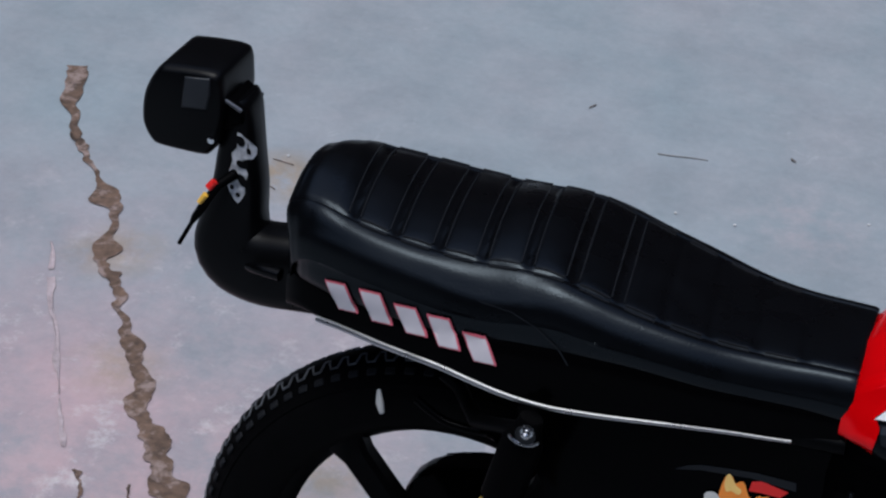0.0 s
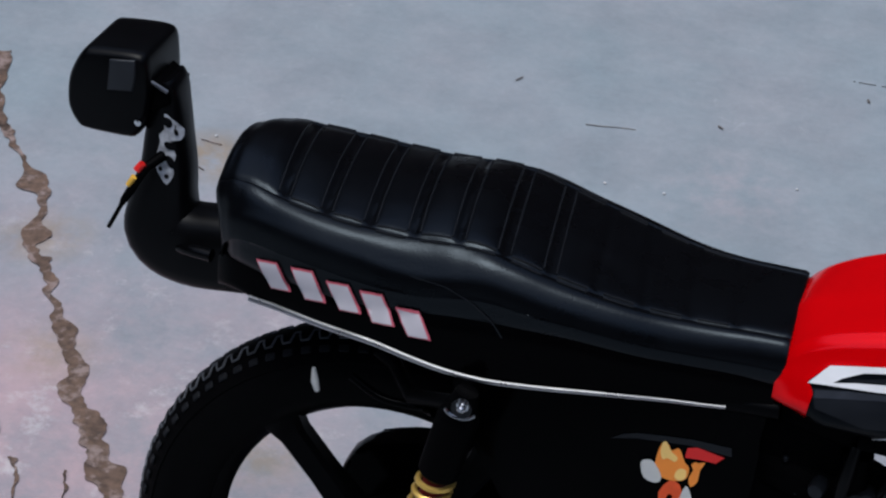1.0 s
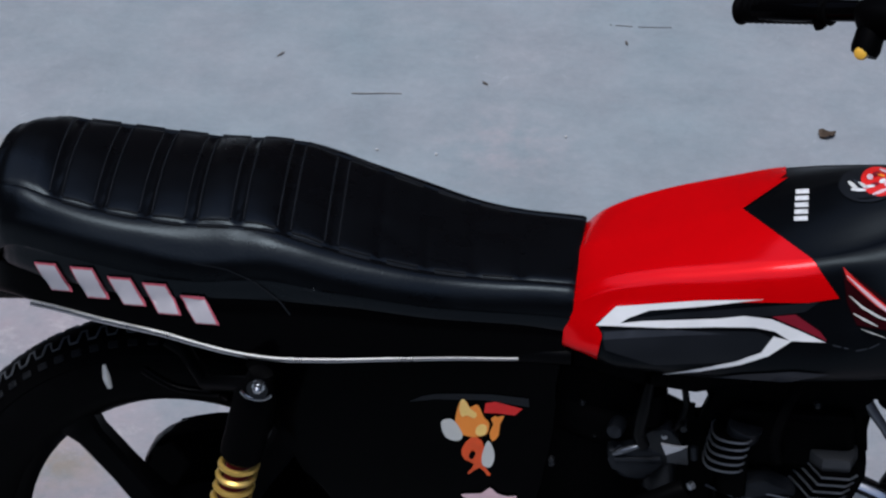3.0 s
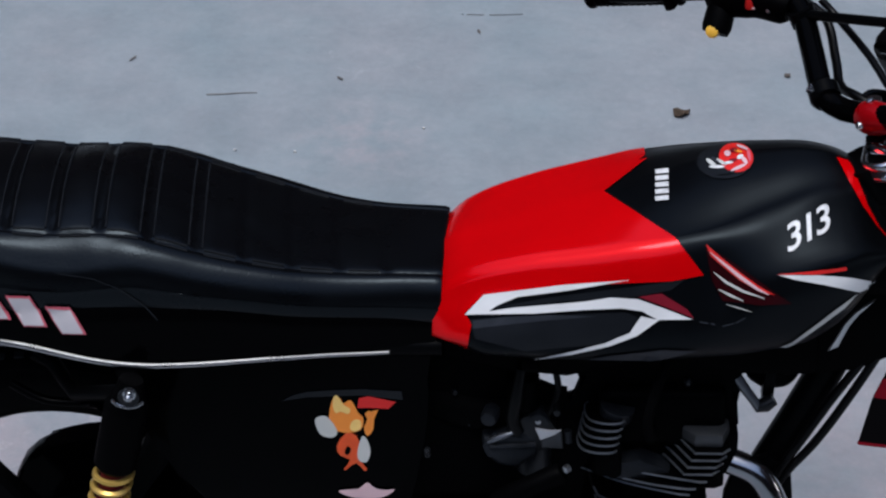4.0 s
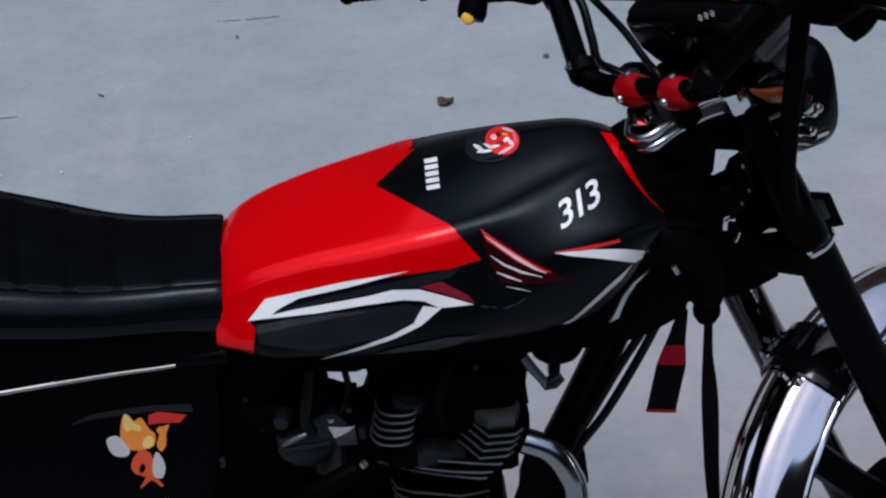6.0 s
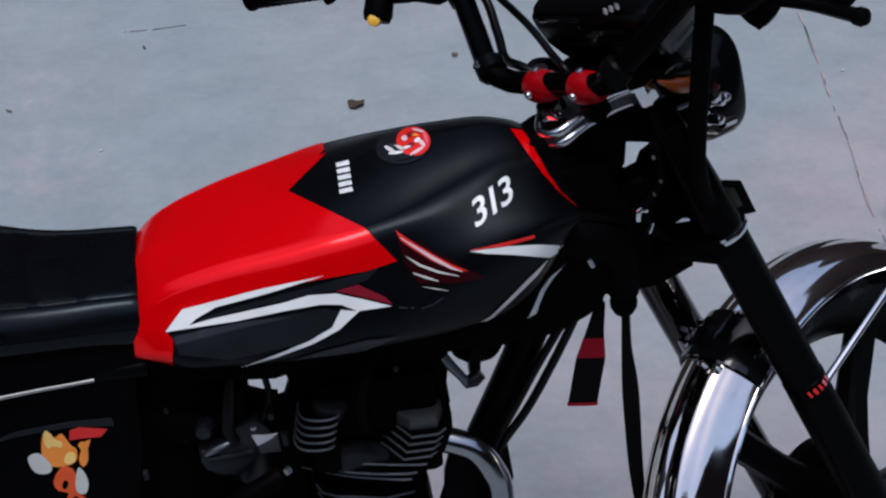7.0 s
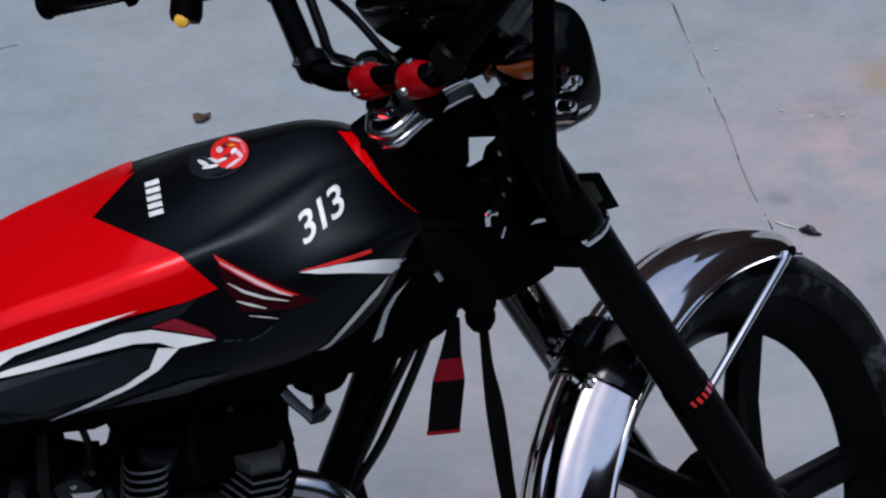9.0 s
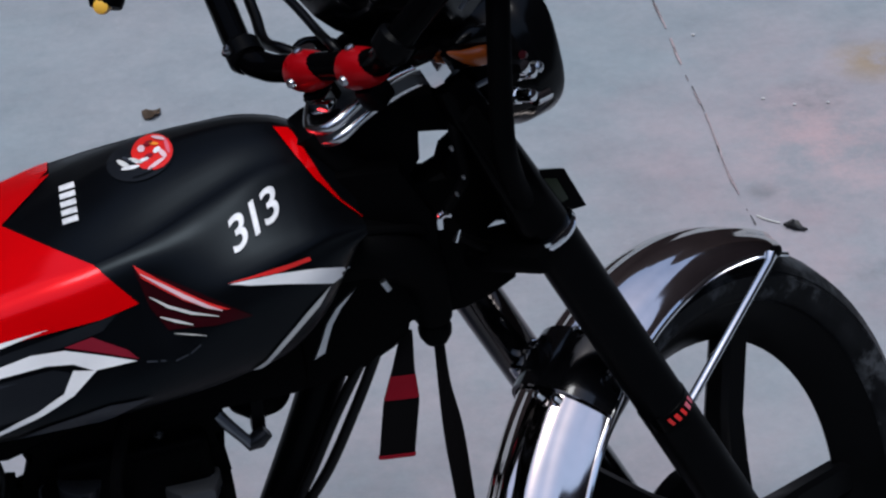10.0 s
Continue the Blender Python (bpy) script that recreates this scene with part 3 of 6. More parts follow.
patch("badge", 0.6965, 0.8625, 0.0275, 0.0205, GREY, TANK, tank, "round dark badge", 0.0012, 0.15)
patch("badge_patch", 0.7070, 0.8660, 0.0165, 0.0175, RED_STICKER, TANK, tank, "red patch of the badge", 0.0018, 0.15)
for x, z, rx, rz, mat, turn, what in ((0.6835, 0.8590, 0.0070, 0.0022, CREAM, -0.8, "pale"), (0.6870, 0.8625, 0.0050, 0.0015, SLATE, -0.8, "slate"), (0.6885, 0.8545, 0.0075, 0.0017, PALE, 0.0, "pale"), (0.6930, 0.8600, 0.0060, 0.0018, CREAM, -0.6, "pale"),
                                (0.6985, 0.8590, 0.0060, 0.0016, WHITE, 0.2, "white"), (0.6990, 0.8700, 0.0030, 0.0032, PALE_PINK, 0.0, "pale pink"), (0.7140, 0.8770, 0.0065, 0.0016, PALE_PINK, -0.5, "pale pink"), (0.7195, 0.8680, 0.0016, 0.0075, PINK, 0.1, "pink"),
                                (0.7110, 0.8660, 0.0035, 0.0022, PALE, 0.7, "pale"), (0.7095, 0.8725, 0.0040, 0.0013, ORANGE, -0.3, "orange"), (0.7150, 0.8620, 0.0022, 0.0050, PALE_PINK, 0.5, "pale pink"), (0.7090, 0.8535, 0.0085, 0.0018, PALE_PINK, 0.5, "pale pink"),
                                (0.7040, 0.8620, 0.0040, 0.0020, RED_DARK, 0.2, "dark red"), (0.7050, 0.8740, 0.0040, 0.0022, RED_DARK, 0.4, "dark red"), (0.6970, 0.8480, 0.0090, 0.0018, GREY, 0.2, "dark")):
    patch("badge_patch", x, z, rx, rz, mat, TANK, tank, what + " patch of the badge", 0.0024, turn)
# small name on the tank as plain bars
for k in range(5):
    z = 0.853 - 0.0078 * k
    sticker("name_bar", [(0.6285, z - 0.0005), (0.6415, z + 0.001), (0.642, z - 0.0042), (0.629, z - 0.0055)], TANK, PALE, tank, "", 0.0016)
lettering("313", (0.7535, 0.7600), (0.0330, 0.0214), (-0.0100, 0.0375), TANK, PALE, tank, "number", "white painted number 313")
# red band at the front edge of the tank
sticker("edge_band", [(0.8040, 0.8670), (0.8075, 0.8590), (0.8160, 0.8380), (0.8275, 0.8140), (0.8440, 0.7890), (0.8600, 0.7700), (0.8604, 0.7710), (0.8452, 0.7905), (0.8325, 0.8165), (0.8250, 0.8390), (0.8190, 0.8580), (0.8155, 0.8640)], TANK, RED, tank, "red edge band", 0.0016, 0.006)


# seat
SEAT_TOP = [(-0.188, 0.712), (-0.185, 0.760), (-0.178, 0.793), (-0.162, 0.8075), (-0.140, 0.8080), (-0.10, 0.7945), (-0.04, 0.7835), (0.02, 0.7820), (0.083, 0.7835), (0.113, 0.776), (0.143, 0.765), (0.205, 0.744), (0.265, 0.727), (0.325, 0.717), (0.386, 0.713), (0.421, 0.711)]
SEAT_CREST = [(-0.186, 0.684), (-0.183, 0.722), (-0.176, 0.746), (-0.160, 0.763), (-0.140, 0.771), (-0.10, 0.770), (-0.06, 0.766), (-0.012, 0.759), (0.03, 0.753), (0.06, 0.752), (0.09, 0.756), (0.124, 0.7585), (0.150, 0.753), (0.186, 0.742), (0.242, 0.728), (0.298, 0.7150), (0.353, 0.709), (0.39, 0.7085), (0.421, 0.7075)]
SEAT_HALF = [(-0.188, 0.056), (-0.185, 0.073), (-0.178, 0.086), (-0.162, 0.096), (-0.140, 0.103), (-0.12, 0.108), (-0.08, 0.117), (0.0, 0.125), (0.10, 0.126), (0.20, 0.120), (0.26, 0.111), (0.32, 0.098), (0.37, 0.091), (0.421, 0.088)]
SEAT_BASE = [(-0.186, 0.672), (-0.17, 0.690), (-0.10, 0.700), (0.0, 0.690), (0.10, 0.694), (0.20, 0.690), (0.30, 0.672), (0.421, 0.660)]
SEAMS = [-0.098 + 0.0465 * k for k in range(11)]
slant = lambda share: -0.018 * (share + 0.72) / 1.44  # the ribs run a little aslant
rings = []
for x in [-0.188, -0.187, *np.linspace(-0.185, 0.417, 190), 0.4195, 0.421]:
    t, c, w, b = (ease(k, x) for k in (SEAT_TOP, SEAT_CREST, SEAT_HALF, SEAT_BASE))
    t = max(t, c + 0.002)
    if x > 0.417:
        w, t, c = w * (1 - 0.5 * (x - 0.417)), t - 0.35 * (x - 0.417), c - 0.35 * (x - 0.417)
    low = ease([(-0.188, 0.70), (-0.17, 0.88), (-0.14, 0.97), (-0.10, 1.0)], x)
    g = min(1.0, max(0.0, (0.10 - x) / 0.10))
    ring = half_ring(x, [(0, b), (w * 0.8 * low, b), (w * 0.98 * low, b + 0.004), (w * 0.5 * (1 + low), b + 0.45 * (c - b)), (w, c - 0.034), (w * 0.974, c - 0.0175 + 0.003 * g), (w * 0.925, c - 0.0062 + 0.003 * g), (w * 0.865, c + (0.13 + 0.15 * g) * (t - c)),
                         (w * 0.785, c + (0.44 + 0.05 * g) * (t - c)), (w * 0.745, c + (0.49 + 0.04 * g) * (t - c) - 0.0015), (w * 0.68, c + 0.62 * (t - c)), (w * 0.35, c + 0.90 * (t - c)), (0, t)], 3)
    for p in ring:
        p.x += 0.016 * min(1.0, max(0.0, (0.772 - p.z) / 0.05)) * min(1.0, max(0.0, (-0.140 - x) / 0.045))
        share = abs(p.y) / w
        inner = min(1.0, max(0.0, (0.755 - share) / 0.06))
        if p.z > c and inner > 0:
            u = x - slant(p.y / w)
            dip = max((0.0042 if q < 0.17 else 0.0018) * math.exp(-((u - q) / 0.0045) ** 2) for q in SEAMS)
            puff = 0.0008 * math.cos(2 * math.pi * (u + 0.098) / 0.0465) if -0.12 < u < 0.20 else 0.0
            p.z -= inner * (dip + puff)
    rings.append(ring)
seat = part("seat", loft(rings), VINYL, bike, "black vinyl bench seat with stitched cross ribs")
SEAT = [tree_of(seat)]


def stitch(a, b, steps=18):
    """A raised stitched seam over the seat between two plan points, y as a share of the half width."""
    pts = []
    for k in np.linspace(0, 1, steps):
        p = Vector(a).lerp(Vector(b), k)
        h = SEAT[0].ray_cast(Vector((p.x + slant(p.y), p.y * ease(SEAT_HALF, p.x), 1.0)), Vector((0, 0, -1)))
        if h[0] is not None:
            pts.append(h[0] + Vector((0, 0, 0.0006)))
    part("seam", sweep(pts, 0.0011, 6), THREAD, seat, "grey stitched seam")


for q in SEAMS[:7]:
    for d in (-0.0065, 0.0065):
        stitch((q + d, -0.70, 0), (q + d, 0.70, 0))
for q in SEAMS[:10]:
    for y in (-0.72, -0.785, 0.72, 0.785):
        stitch((q + 0.008, y, 0), (q + 0.0385, y, 0), 7)

# tail cowl below the seat, with its bright bottom trim
COWL_LOW = [(-0.185, 0.655), (-0.16, 0.668), (-0.125, 0.667), (-0.0685, 0.664), (-0.03, 0.661), (0.0156, 0.656), (0.05, 0.648), (0.087, 0.640), (0.125, 0.6355), (0.164, 0.6350), (0.245, 0.636), (0.369, 0.632), (0.414, 0.634)]
COWL_HALF = [(-0.185, 0.044), (-0.180, 0.064), (-0.165, 0.086), (-0.145, 0.097), (-0.10, 0.108), (-0.05, 0.120), (0.0, 0.127), (0.12, 0.129), (0.20, 0.122), (0.26, 0.113), (0.32, 0.100), (0.37, 0.093), (0.414, 0.088)]
rings = []
for x in np.linspace(-0.172, 0.414, 50):
    lo, w, b = ease(COWL_LOW, x), ease(COWL_HALF, x), ease(SEAT_BASE, x) + 0.012
    b = max(b, lo + 0.012)
    rings.append(half_ring(x, [(0, lo + 0.006), (w * 0.85, lo + 0.003), (w * 0.99, lo + 0.004), (w, lo + 0.4 * (b - lo)), (w * 0.96, b - 0.003), (w * 0.8, b), (0, b)], 3))
cowl = part("tail_cowl", loft(rings), BLACK_GLOSS, bike, "gloss black tail cowl below the seat")
COWL = [tree_of(cowl)]
line = [Vector((x, -ease(COWL_HALF, x) - 0.001, ease(COWL_LOW, x) + 0.002)) for x in np.linspace(-0.128, 0.368, 40)]
part("trim", sweep(line, [(0.0036 - 0.0020 * k / 39, 0.0036 - 0.0020 * k / 39) for k in range(40)], 8), TRIM, cowl, "bright metal beading")
# five slanted letter bars of a name, pink edged
for k, (x, z) in enumerate([(-0.098, 0.706), (-0.058, 0.702), (-0.019, 0.695), (0.017, 0.689), (0.055, 0.679)]):
    h, w = 0.0142 + 0.0015 * (k % 2), 0.0108
    shape = spline([Vector((p * w, q * h, 0)) for p, q in ((-1.5, 0.86), (-1.25, 1.0), (0.2, 0.98), (0.5, 0.84), (1.5, -0.82), (1.3, -1.0), (-0.1, -0.98), (-0.45, -0.84))], 2, True)
    sticker("name_edge", [(x + p.x * 1.16, z + p.y * 1.12) for p in shape], COWL + SEAT, PINK, cowl, "", 0.0022)
    sticker("name_bar", [(x + p.x, z + p.y) for p in shape], COWL + SEAT, NAME, cowl, "", 0.0034)

seam_line = [(0.050, 0.732), (0.085, 0.727), (0.112, 0.715), (0.133, 0.698), (0.146, 0.680)]
sticker("panel_seam", seam_line + [(x - 0.0012, z - 0.0012) for x, z in seam_line[::-1]], COWL + SEAT, GREY, cowl, "fine panel edge", 0.0010)
# side cover with its patch sticker
cover = [(0.10, 0.628), (0.38, 0.638), (0.405, 0.60), (0.395, 0.50), (0.36, 0.42), (0.20, 0.42), (0.13, 0.50)]
side = part("side_cover", slab([(p.x, p.y) for p in spline([Vector((a, b, 0)) for a, b in cover], 4, True)], 0.03, pose(0, -0.074, 0, 90, 0, 0), 0.008), BLACK_GLOSS, bike, "gloss black side cover")
part("side_cover", slab([(p.x, p.y) for p in spline([Vector((a, b, 0)) for a, b in cover], 4, True)], 0.03, pose(0, 0.074, 0, 90, 0, 0), 0.008), BLACK_GLOSS, bike)
SIDE = [tree_of(side)]
sticker("stripe", [(0.2552, 0.5830), (0.2680, 0.5905), (0.2818, 0.5945), (0.3100, 0.5970), (0.3395, 0.5985), (0.3777, 0.5965), (0.3788, 0.5862), (0.3333, 0.5910), (0.2814, 0.5880)], SIDE, GREY, side, "charcoal flash", 0.0012, 0.008)
SHAPES = (
    (ORANGE, "orange", 0.0020, 3, [(0.3027, 0.5645), (0.3050, 0.5790), (0.3095, 0.5905), (0.3150, 0.5880), (0.3183, 0.5818), (0.3261, 0.5855), (0.3325, 0.5710), (0.3378, 0.5640), (0.3350, 0.5500), (0.3217, 0.5455), (0.3074, 0.5485), (0.3020, 0.5540)]),
    (PALE_YELLOW, "pale yellow", 0.0024, 3, [(0.3072, 0.5780), (0.3085, 0.5890), (0.3118, 0.5915), (0.3150, 0.5870), (0.3190, 0.5800), (0.3250, 0.5750), (0.3225, 0.5690), (0.3150, 0.5720), (0.3100, 0.5700)]),
    (PALE_YELLOW, "pale yellow", 0.0026, 3, [(0.3245, 0.5570), (0.3290, 0.5625), (0.3350, 0.5610), (0.3345, 0.5515), (0.3285, 0.5480), (0.3240, 0.5505)]),
    (CREAM, "pale", 0.0026, 3, [(0.2881, 0.5612), (0.2960, 0.5665), (0.3030, 0.5630), (0.3105, 0.5480), (0.3055, 0.5400), (0.2926, 0.5437)]),
    (RED_STICKER, "red", 0.0018, 0, [(0.3342, 0.5880), (0.3440, 0.5905), (0.3718, 0.5840), (0.3639, 0.5755), (0.3450, 0.5765), (0.3323, 0.5760)]),
    (ORANGE, "orange", 0.0022, 2, [(0.3395, 0.5690), (0.3440, 0.5735), (0.3460, 0.5722), (0.3535, 0.5745), (0.3490, 0.5640), (0.3475, 0.5500), (0.3410, 0.5420), (0.3380, 0.5520), (0.3420, 0.5630)]),
    (RED_ORANGE, "red orange", 0.0018, 2, [(0.3190, 0.5450), (0.3300, 0.5420), (0.3340, 0.5250), (0.3325, 0.5120), (0.3390, 0.5010), (0.3360, 0.4985), (0.3280, 0.5080), (0.3170, 0.4990), (0.3155, 0.5010), (0.3220, 0.5120), (0.3120, 0.5170), (0.3090, 0.5290)]),
    (BLACK_GLOSS, "black", 0.0024, 3, [(0.3170, 0.5230), (0.3200, 0.5290), (0.3235, 0.5265), (0.3215, 0.5200), (0.3180, 0.5185)]),
    (CREAM, "pale", 0.0028, 3, [(0.3360, 0.5425), (0.3413, 0.5360), (0.3435, 0.5225), (0.3390, 0.5100), (0.3310, 0.5125), (0.3305, 0.5250)]),
    (PALE_PINK, "pale pink", 0.0018, 3, [(0.3080, 0.4720), (0.3200, 0.4745), (0.3300, 0.4760), (0.3385, 0.4835), (0.3460, 0.4770), (0.3560, 0.4745), (0.3670, 0.4750), (0.3560, 0.4660), (0.3400, 0.4630), (0.3200, 0.4650)]),
)
for mat, tint, lift, smooth, outline in SHAPES:
    sticker("sticker_patch", outline, SIDE, mat, side, tint + " sticker patch", lift, 0.008, smooth)

# rear bracket and tail lamp
arm = spline([(-0.10, 0, 0.664), (-0.175, 0, 0.664), (-0.232, 0, 0.662), (-0.262, 0, 0.676), (-0.262, 0, 0.714), (-0.2560, 0, 0.752), (-0.2545, 0, 0.790), (-0.2520, 0, 0.826), (-0.2505, 0, 0.848), (-0.2520, 0, 0.858)], 5)
wide = [(0, 0.040), (5, 0.046), (10, 0.046), (15, 0.044), (20, 0.035), (25, 0.0285), (30, 0.0235), (35, 0.0180), (40, 0.0140), (45, 0.009)]
bracket = part("lamp_bracket", sweep(arm, [(ease(wide, k), 0.034 - 0.010 * k / len(arm)) for k in range(len(arm))], 20, (0, 1, 0), square=3.2), BRACKET, bike, "black curved tail lamp bracket")
BR = [tree_of(bracket)]
sticker("decal", [(-0.2511, 0.8721), (-0.2437, 0.8671), (-0.2357, 0.8582), (-0.2372, 0.844), (-0.2451, 0.8408), (-0.2401, 0.8253), (-0.2434, 0.8127), (-0.2424, 0.8026), (-0.2497, 0.7892), (-0.257, 0.7984), (-0.2615, 0.8101), (-0.2594, 0.8267), (-0.256, 0.8393), (-0.2571, 0.8472), (-0.2513, 0.8541)], BR, DECAL, bracket, "torn pale decal", 0.0010, 0.006, 2)
for x, z, rx, rz, turn in [(-0.2478, 0.8626, 0.0042, 0.0062, 0.3), (-0.2461, 0.8358, 0.006, 0.0042, -0.5), (-0.2455, 0.8172, 0.004, 0.0078, 0.4), (-0.2526, 0.8236, 0.002, 0.005, 0), (-0.2561, 0.8076, 0.0022, 0.003, 0), (-0.2406, 0.8527, 0.0014, 0.004, 0.2), (-0.2496, 0.7995, 0.0026, 0.0028, 0.4)]:
    patch("decal_hole", x, z, rx, rz, BRACKET, BR, bracket, "", 0.0018, turn)


def lamp_slice(y, grow, lift=0.0):
    """The lamp's side outline at one depth, shrunk about its middle."""
    base = ((-0.3395, 0.806), (-0.346, 0.816), (-0.350, 0.830), (-0.3475, 0.858), (-0.338, 0.880), (-0.328, 0.893), (-0.318, 0.8955), (-0.290, 0.897), (-0.268, 0.896), (-0.2600, 0.890), (-0.2580, 0.870), (-0.2585, 0.846), (-0.2640, 0.822), (-0.272, 0.805), (-0.280, 0.7995), (-0.308, 0.800), (-0.332, 0.802))
    return [Vector((-0.302 + (p.x + 0.302) * grow, y, 0.846 + (p.y - 0.846) * grow + lift)) for p in spline([Vector((u, v, 0)) for u, v in base], 3, True)]


lamp = part("tail_lamp", loft([lamp_slice(y, g) for y, g in ((-0.047, 0.86), (-0.0455, 0.93), (-0.041, 0.985), (-0.034, 1.0), (0.036, 1.0), (0.043, 0.985), (0.047, 0.93), (0.0485, 0.86))]), BRACKET, bike, "black tapered tail lamp housing")
# pale facet: the sky's reflection is put into its colour
part("sheen_facet", slab([(-0.3030, 0.8525), (-0.2985, 0.8880), (-0.2700, 0.8905), (-0.2705, 0.8720), (-0.2745, 0.8545)], 0.007, pose(0, -0.0455, 0, 90, 0, 0) @ pose(0, 0, 0, 0, 0, 0), 0.003, 3), SKY_SHEEN, lamp, "paler facet coloured for sky sheen")
part("hinge_plate", slab([(-0.278, 0.870), (-0.2620, 0.866), (-0.240, 0.850), (-0.242, 0.836), (-0.270, 0.822), (-0.284, 0.834)], 0.058, pose(0, -0.002, 0, 90, 0, 0), 0.005, 3), BLACK_PLASTIC, lamp)
part("hinge_edge", sweep([(-0.272, -0.034, 0.866), (-0.258, -0.035, 0.8625), (-0.2415, -0.034, 0.8535)], 0.0022, 8), ALLOY, lamp, "scuffed pale edge")
# gloss black stub added to catch a highlight at the bracket's foot
part("gloss_stub", sweep(spline([(-0.232, -0.040, 0.676), (-0.214, -0.046, 0.680), (-0.190, -0.050, 0.680)], 4), [0.004, 0.005, 0.006, 0.0068, 0.0072, 0.0074, 0.0074, 0.0074, 0.0074], 12), DASH, lamp, "gloss black stub")
part("bolt", lathe([(0.001, -0.0035), (0.0038, -0.003), (0.0038, 0.003)], pose(-0.2690, -0.047, 0.8215), 10), CHROME, lamp, "steel bolt")
ind = part("rear_indicator", sweep([(-0.3026, -0.058, 0.6985), (-0.2880, -0.058, 0.7260), (-0.2839, -0.058, 0.7337), (-0.2762, -0.058, 0.7459), (-0.2700, -0.057, 0.7570), (-0.2609, -0.050, 0.7720), (-0.250, -0.030, 0.778)], [0.0024, 0.0024, 0.0042, 0.0050, 0.0046, 0.0050, 0.006], 10), BLACK_PLASTIC, bike, "thin rear indicator")
part("lens", sweep([(-0.2775, -0.0605, 0.7535), (-0.2705, -0.0600, 0.7640)], [0.0030, 0.0034], 10), YELLOW, ind, "yellow lens")
part("lens", sweep([(-0.2690, -0.0560, 0.7700), (-0.2630, -0.0540, 0.7780)], [0.0044, 0.0040], 10), RED_STICKER, ind, "red lens")


# wheels
def wheel(name, m, radius, width, first, label, blocks, boss=0.062, deep=0.085, rubber=None, cone=None, set_back=0.0):
    """An alloy wheel of five broad spokes in the local xz plane, with its tyre."""
    hub = new(name)
    hub.parent = bike
    hub.matrix_local = m
    tagged(hub, label)
    h = width / 2
    side_half = [(deep, 0.62), (deep * 0.95, 0.72), (deep * 0.82, 0.86), (deep * 0.78, 0.862), (deep * 0.53, 1.0), (0.026, 0.93), (0.010, 0.66), (0.0, 0.2)]
    section = [(radius - d, -h * k) for d, k in side_half] + [(radius - d, h * k) for d, k in side_half[::-1]]
    part("tyre", lathe(section, None, 72, True), rubber or TYRE, hub, "black rubber tyre")
    part("tread_base", lathe([(radius - 0.0225, -h * 0.925), (radius - 0.0075, -h * 0.63), (radius + 0.0006, -h * 0.2), (radius + 0.0006, h * 0.2), (radius - 0.0075, h * 0.63), (radius - 0.0225, h * 0.925), (radius - 0.030, h * 0.80), (radius - 0.030, -h * 0.80)], None, 72, True), rubber or RUBBER, hub, "black tread band")
    # worn pale edge of the winding tread groove, and the shoulder blocks
    arch = [(0.0, 0.0), (0.2, 0.0), (0.62, -0.008), (0.92, -0.022), (1.0, -0.030)]
    for low, high, shift in ((-0.47, -0.17, 0.0), (0.47, 0.17, 0.5)) if blocks else ():
        path = []
        for k in range(blocks):
            for share, y in ((0.0, low), (0.12, high * 0.55 + low * 0.45), (0.16, high), (0.46, high), (0.50, high * 0.55 + low * 0.45), (0.62, low)):
                a = 2 * math.pi * (k + share + shift) / blocks
                r = radius + ease(arch, abs(y)) + 0.0006
                path.append(Vector((math.cos(a) * r, h * y, math.sin(a) * r)))
        part("tread_edge", sweep(path + path[:1], 0.0013, 6), TYRE_DUST, hub, "pale worn winding edge of the tread")
    for s_ in (-1, 1) if blocks else ():
        first_block = part("tread_block", box((0.0030, 0.0085, 0.0120), pose(radius - 0.0105, s_ * h * 0.70, 0, 0, 0, s_ * 34), 0.0012, seg=1), TYRE_BLOCK, hub)
        for k in range(blocks):
            one = first_block if k == 0 else new("tread_block", first_block.data)
            one.parent = hub
            one.matrix_local = Matrix.Rotation(2 * math.pi * (k + 0.3) / blocks, 4, "Y")
    ri = radius - deep
    rim_section = [(ri + 0.004, -h * 0.66), (ri + 0.010, -h * 0.70), (ri + 0.008, -h * 0.5), (ri - 0.006, -h * 0.3), (ri - 0.016, 0), (ri - 0.006, h * 0.3), (ri + 0.008, h * 0.5), (ri + 0.010, h * 0.70), (ri + 0.004, h * 0.66), (ri + 0.002, 0)]
    if cone:
        rim_section = [(ri + 0.010, -h * 0.66), (ri + 0.001, -h * 0.60), (cone + 0.014, set_back - 0.018), (cone, set_back), (cone + 0.004, h * 0.62), (ri + 0.010, h * 0.66), (ri + 0.012, 0)]
    part("rim", lathe(rim_section, None, 72, True), BLACK_SATIN, hub, "black alloy rim")
    part("hub", lathe([(0.02, -0.055), (boss - 0.010, -0.05), (boss, -0.035), (boss, 0.035), (boss - 0.010, 0.05), (0.02, 0.055)], None, 40), BLACK_SATIN, hub)
    for k in range(5):
        a = radians(first + 72 * k)
        q = Matrix.Rotation(-a, 4, "Y")
        bm = loft([[q @ Vector((r, y * t + set_back * min(1, r / 0.12), z * w)) for y, z in ((-1, -0.7), (-0.6, -1), (0.6, -1), (1, -0.7), (1, 0.7), (0.6, 1), (-0.6, 1), (-1, 0.7))]
                   for r, w, t in ((0.036, 0.022, 0.022), (0.085, 0.018, 0.018), (0.13, 0.0165, 0.015), (ri - 0.03, 0.0175, 0.014), (ri - 0.012, 0.023, 0.014), (ri + 0.004, 0.036, 0.014))])
        part("spoke", bm, BLACK_SATIN, hub)
    part("axle", lathe([(0.009, -0.11), (0.009, 0.11)], None, 12), STEEL, hub, "steel axle")
    return hub


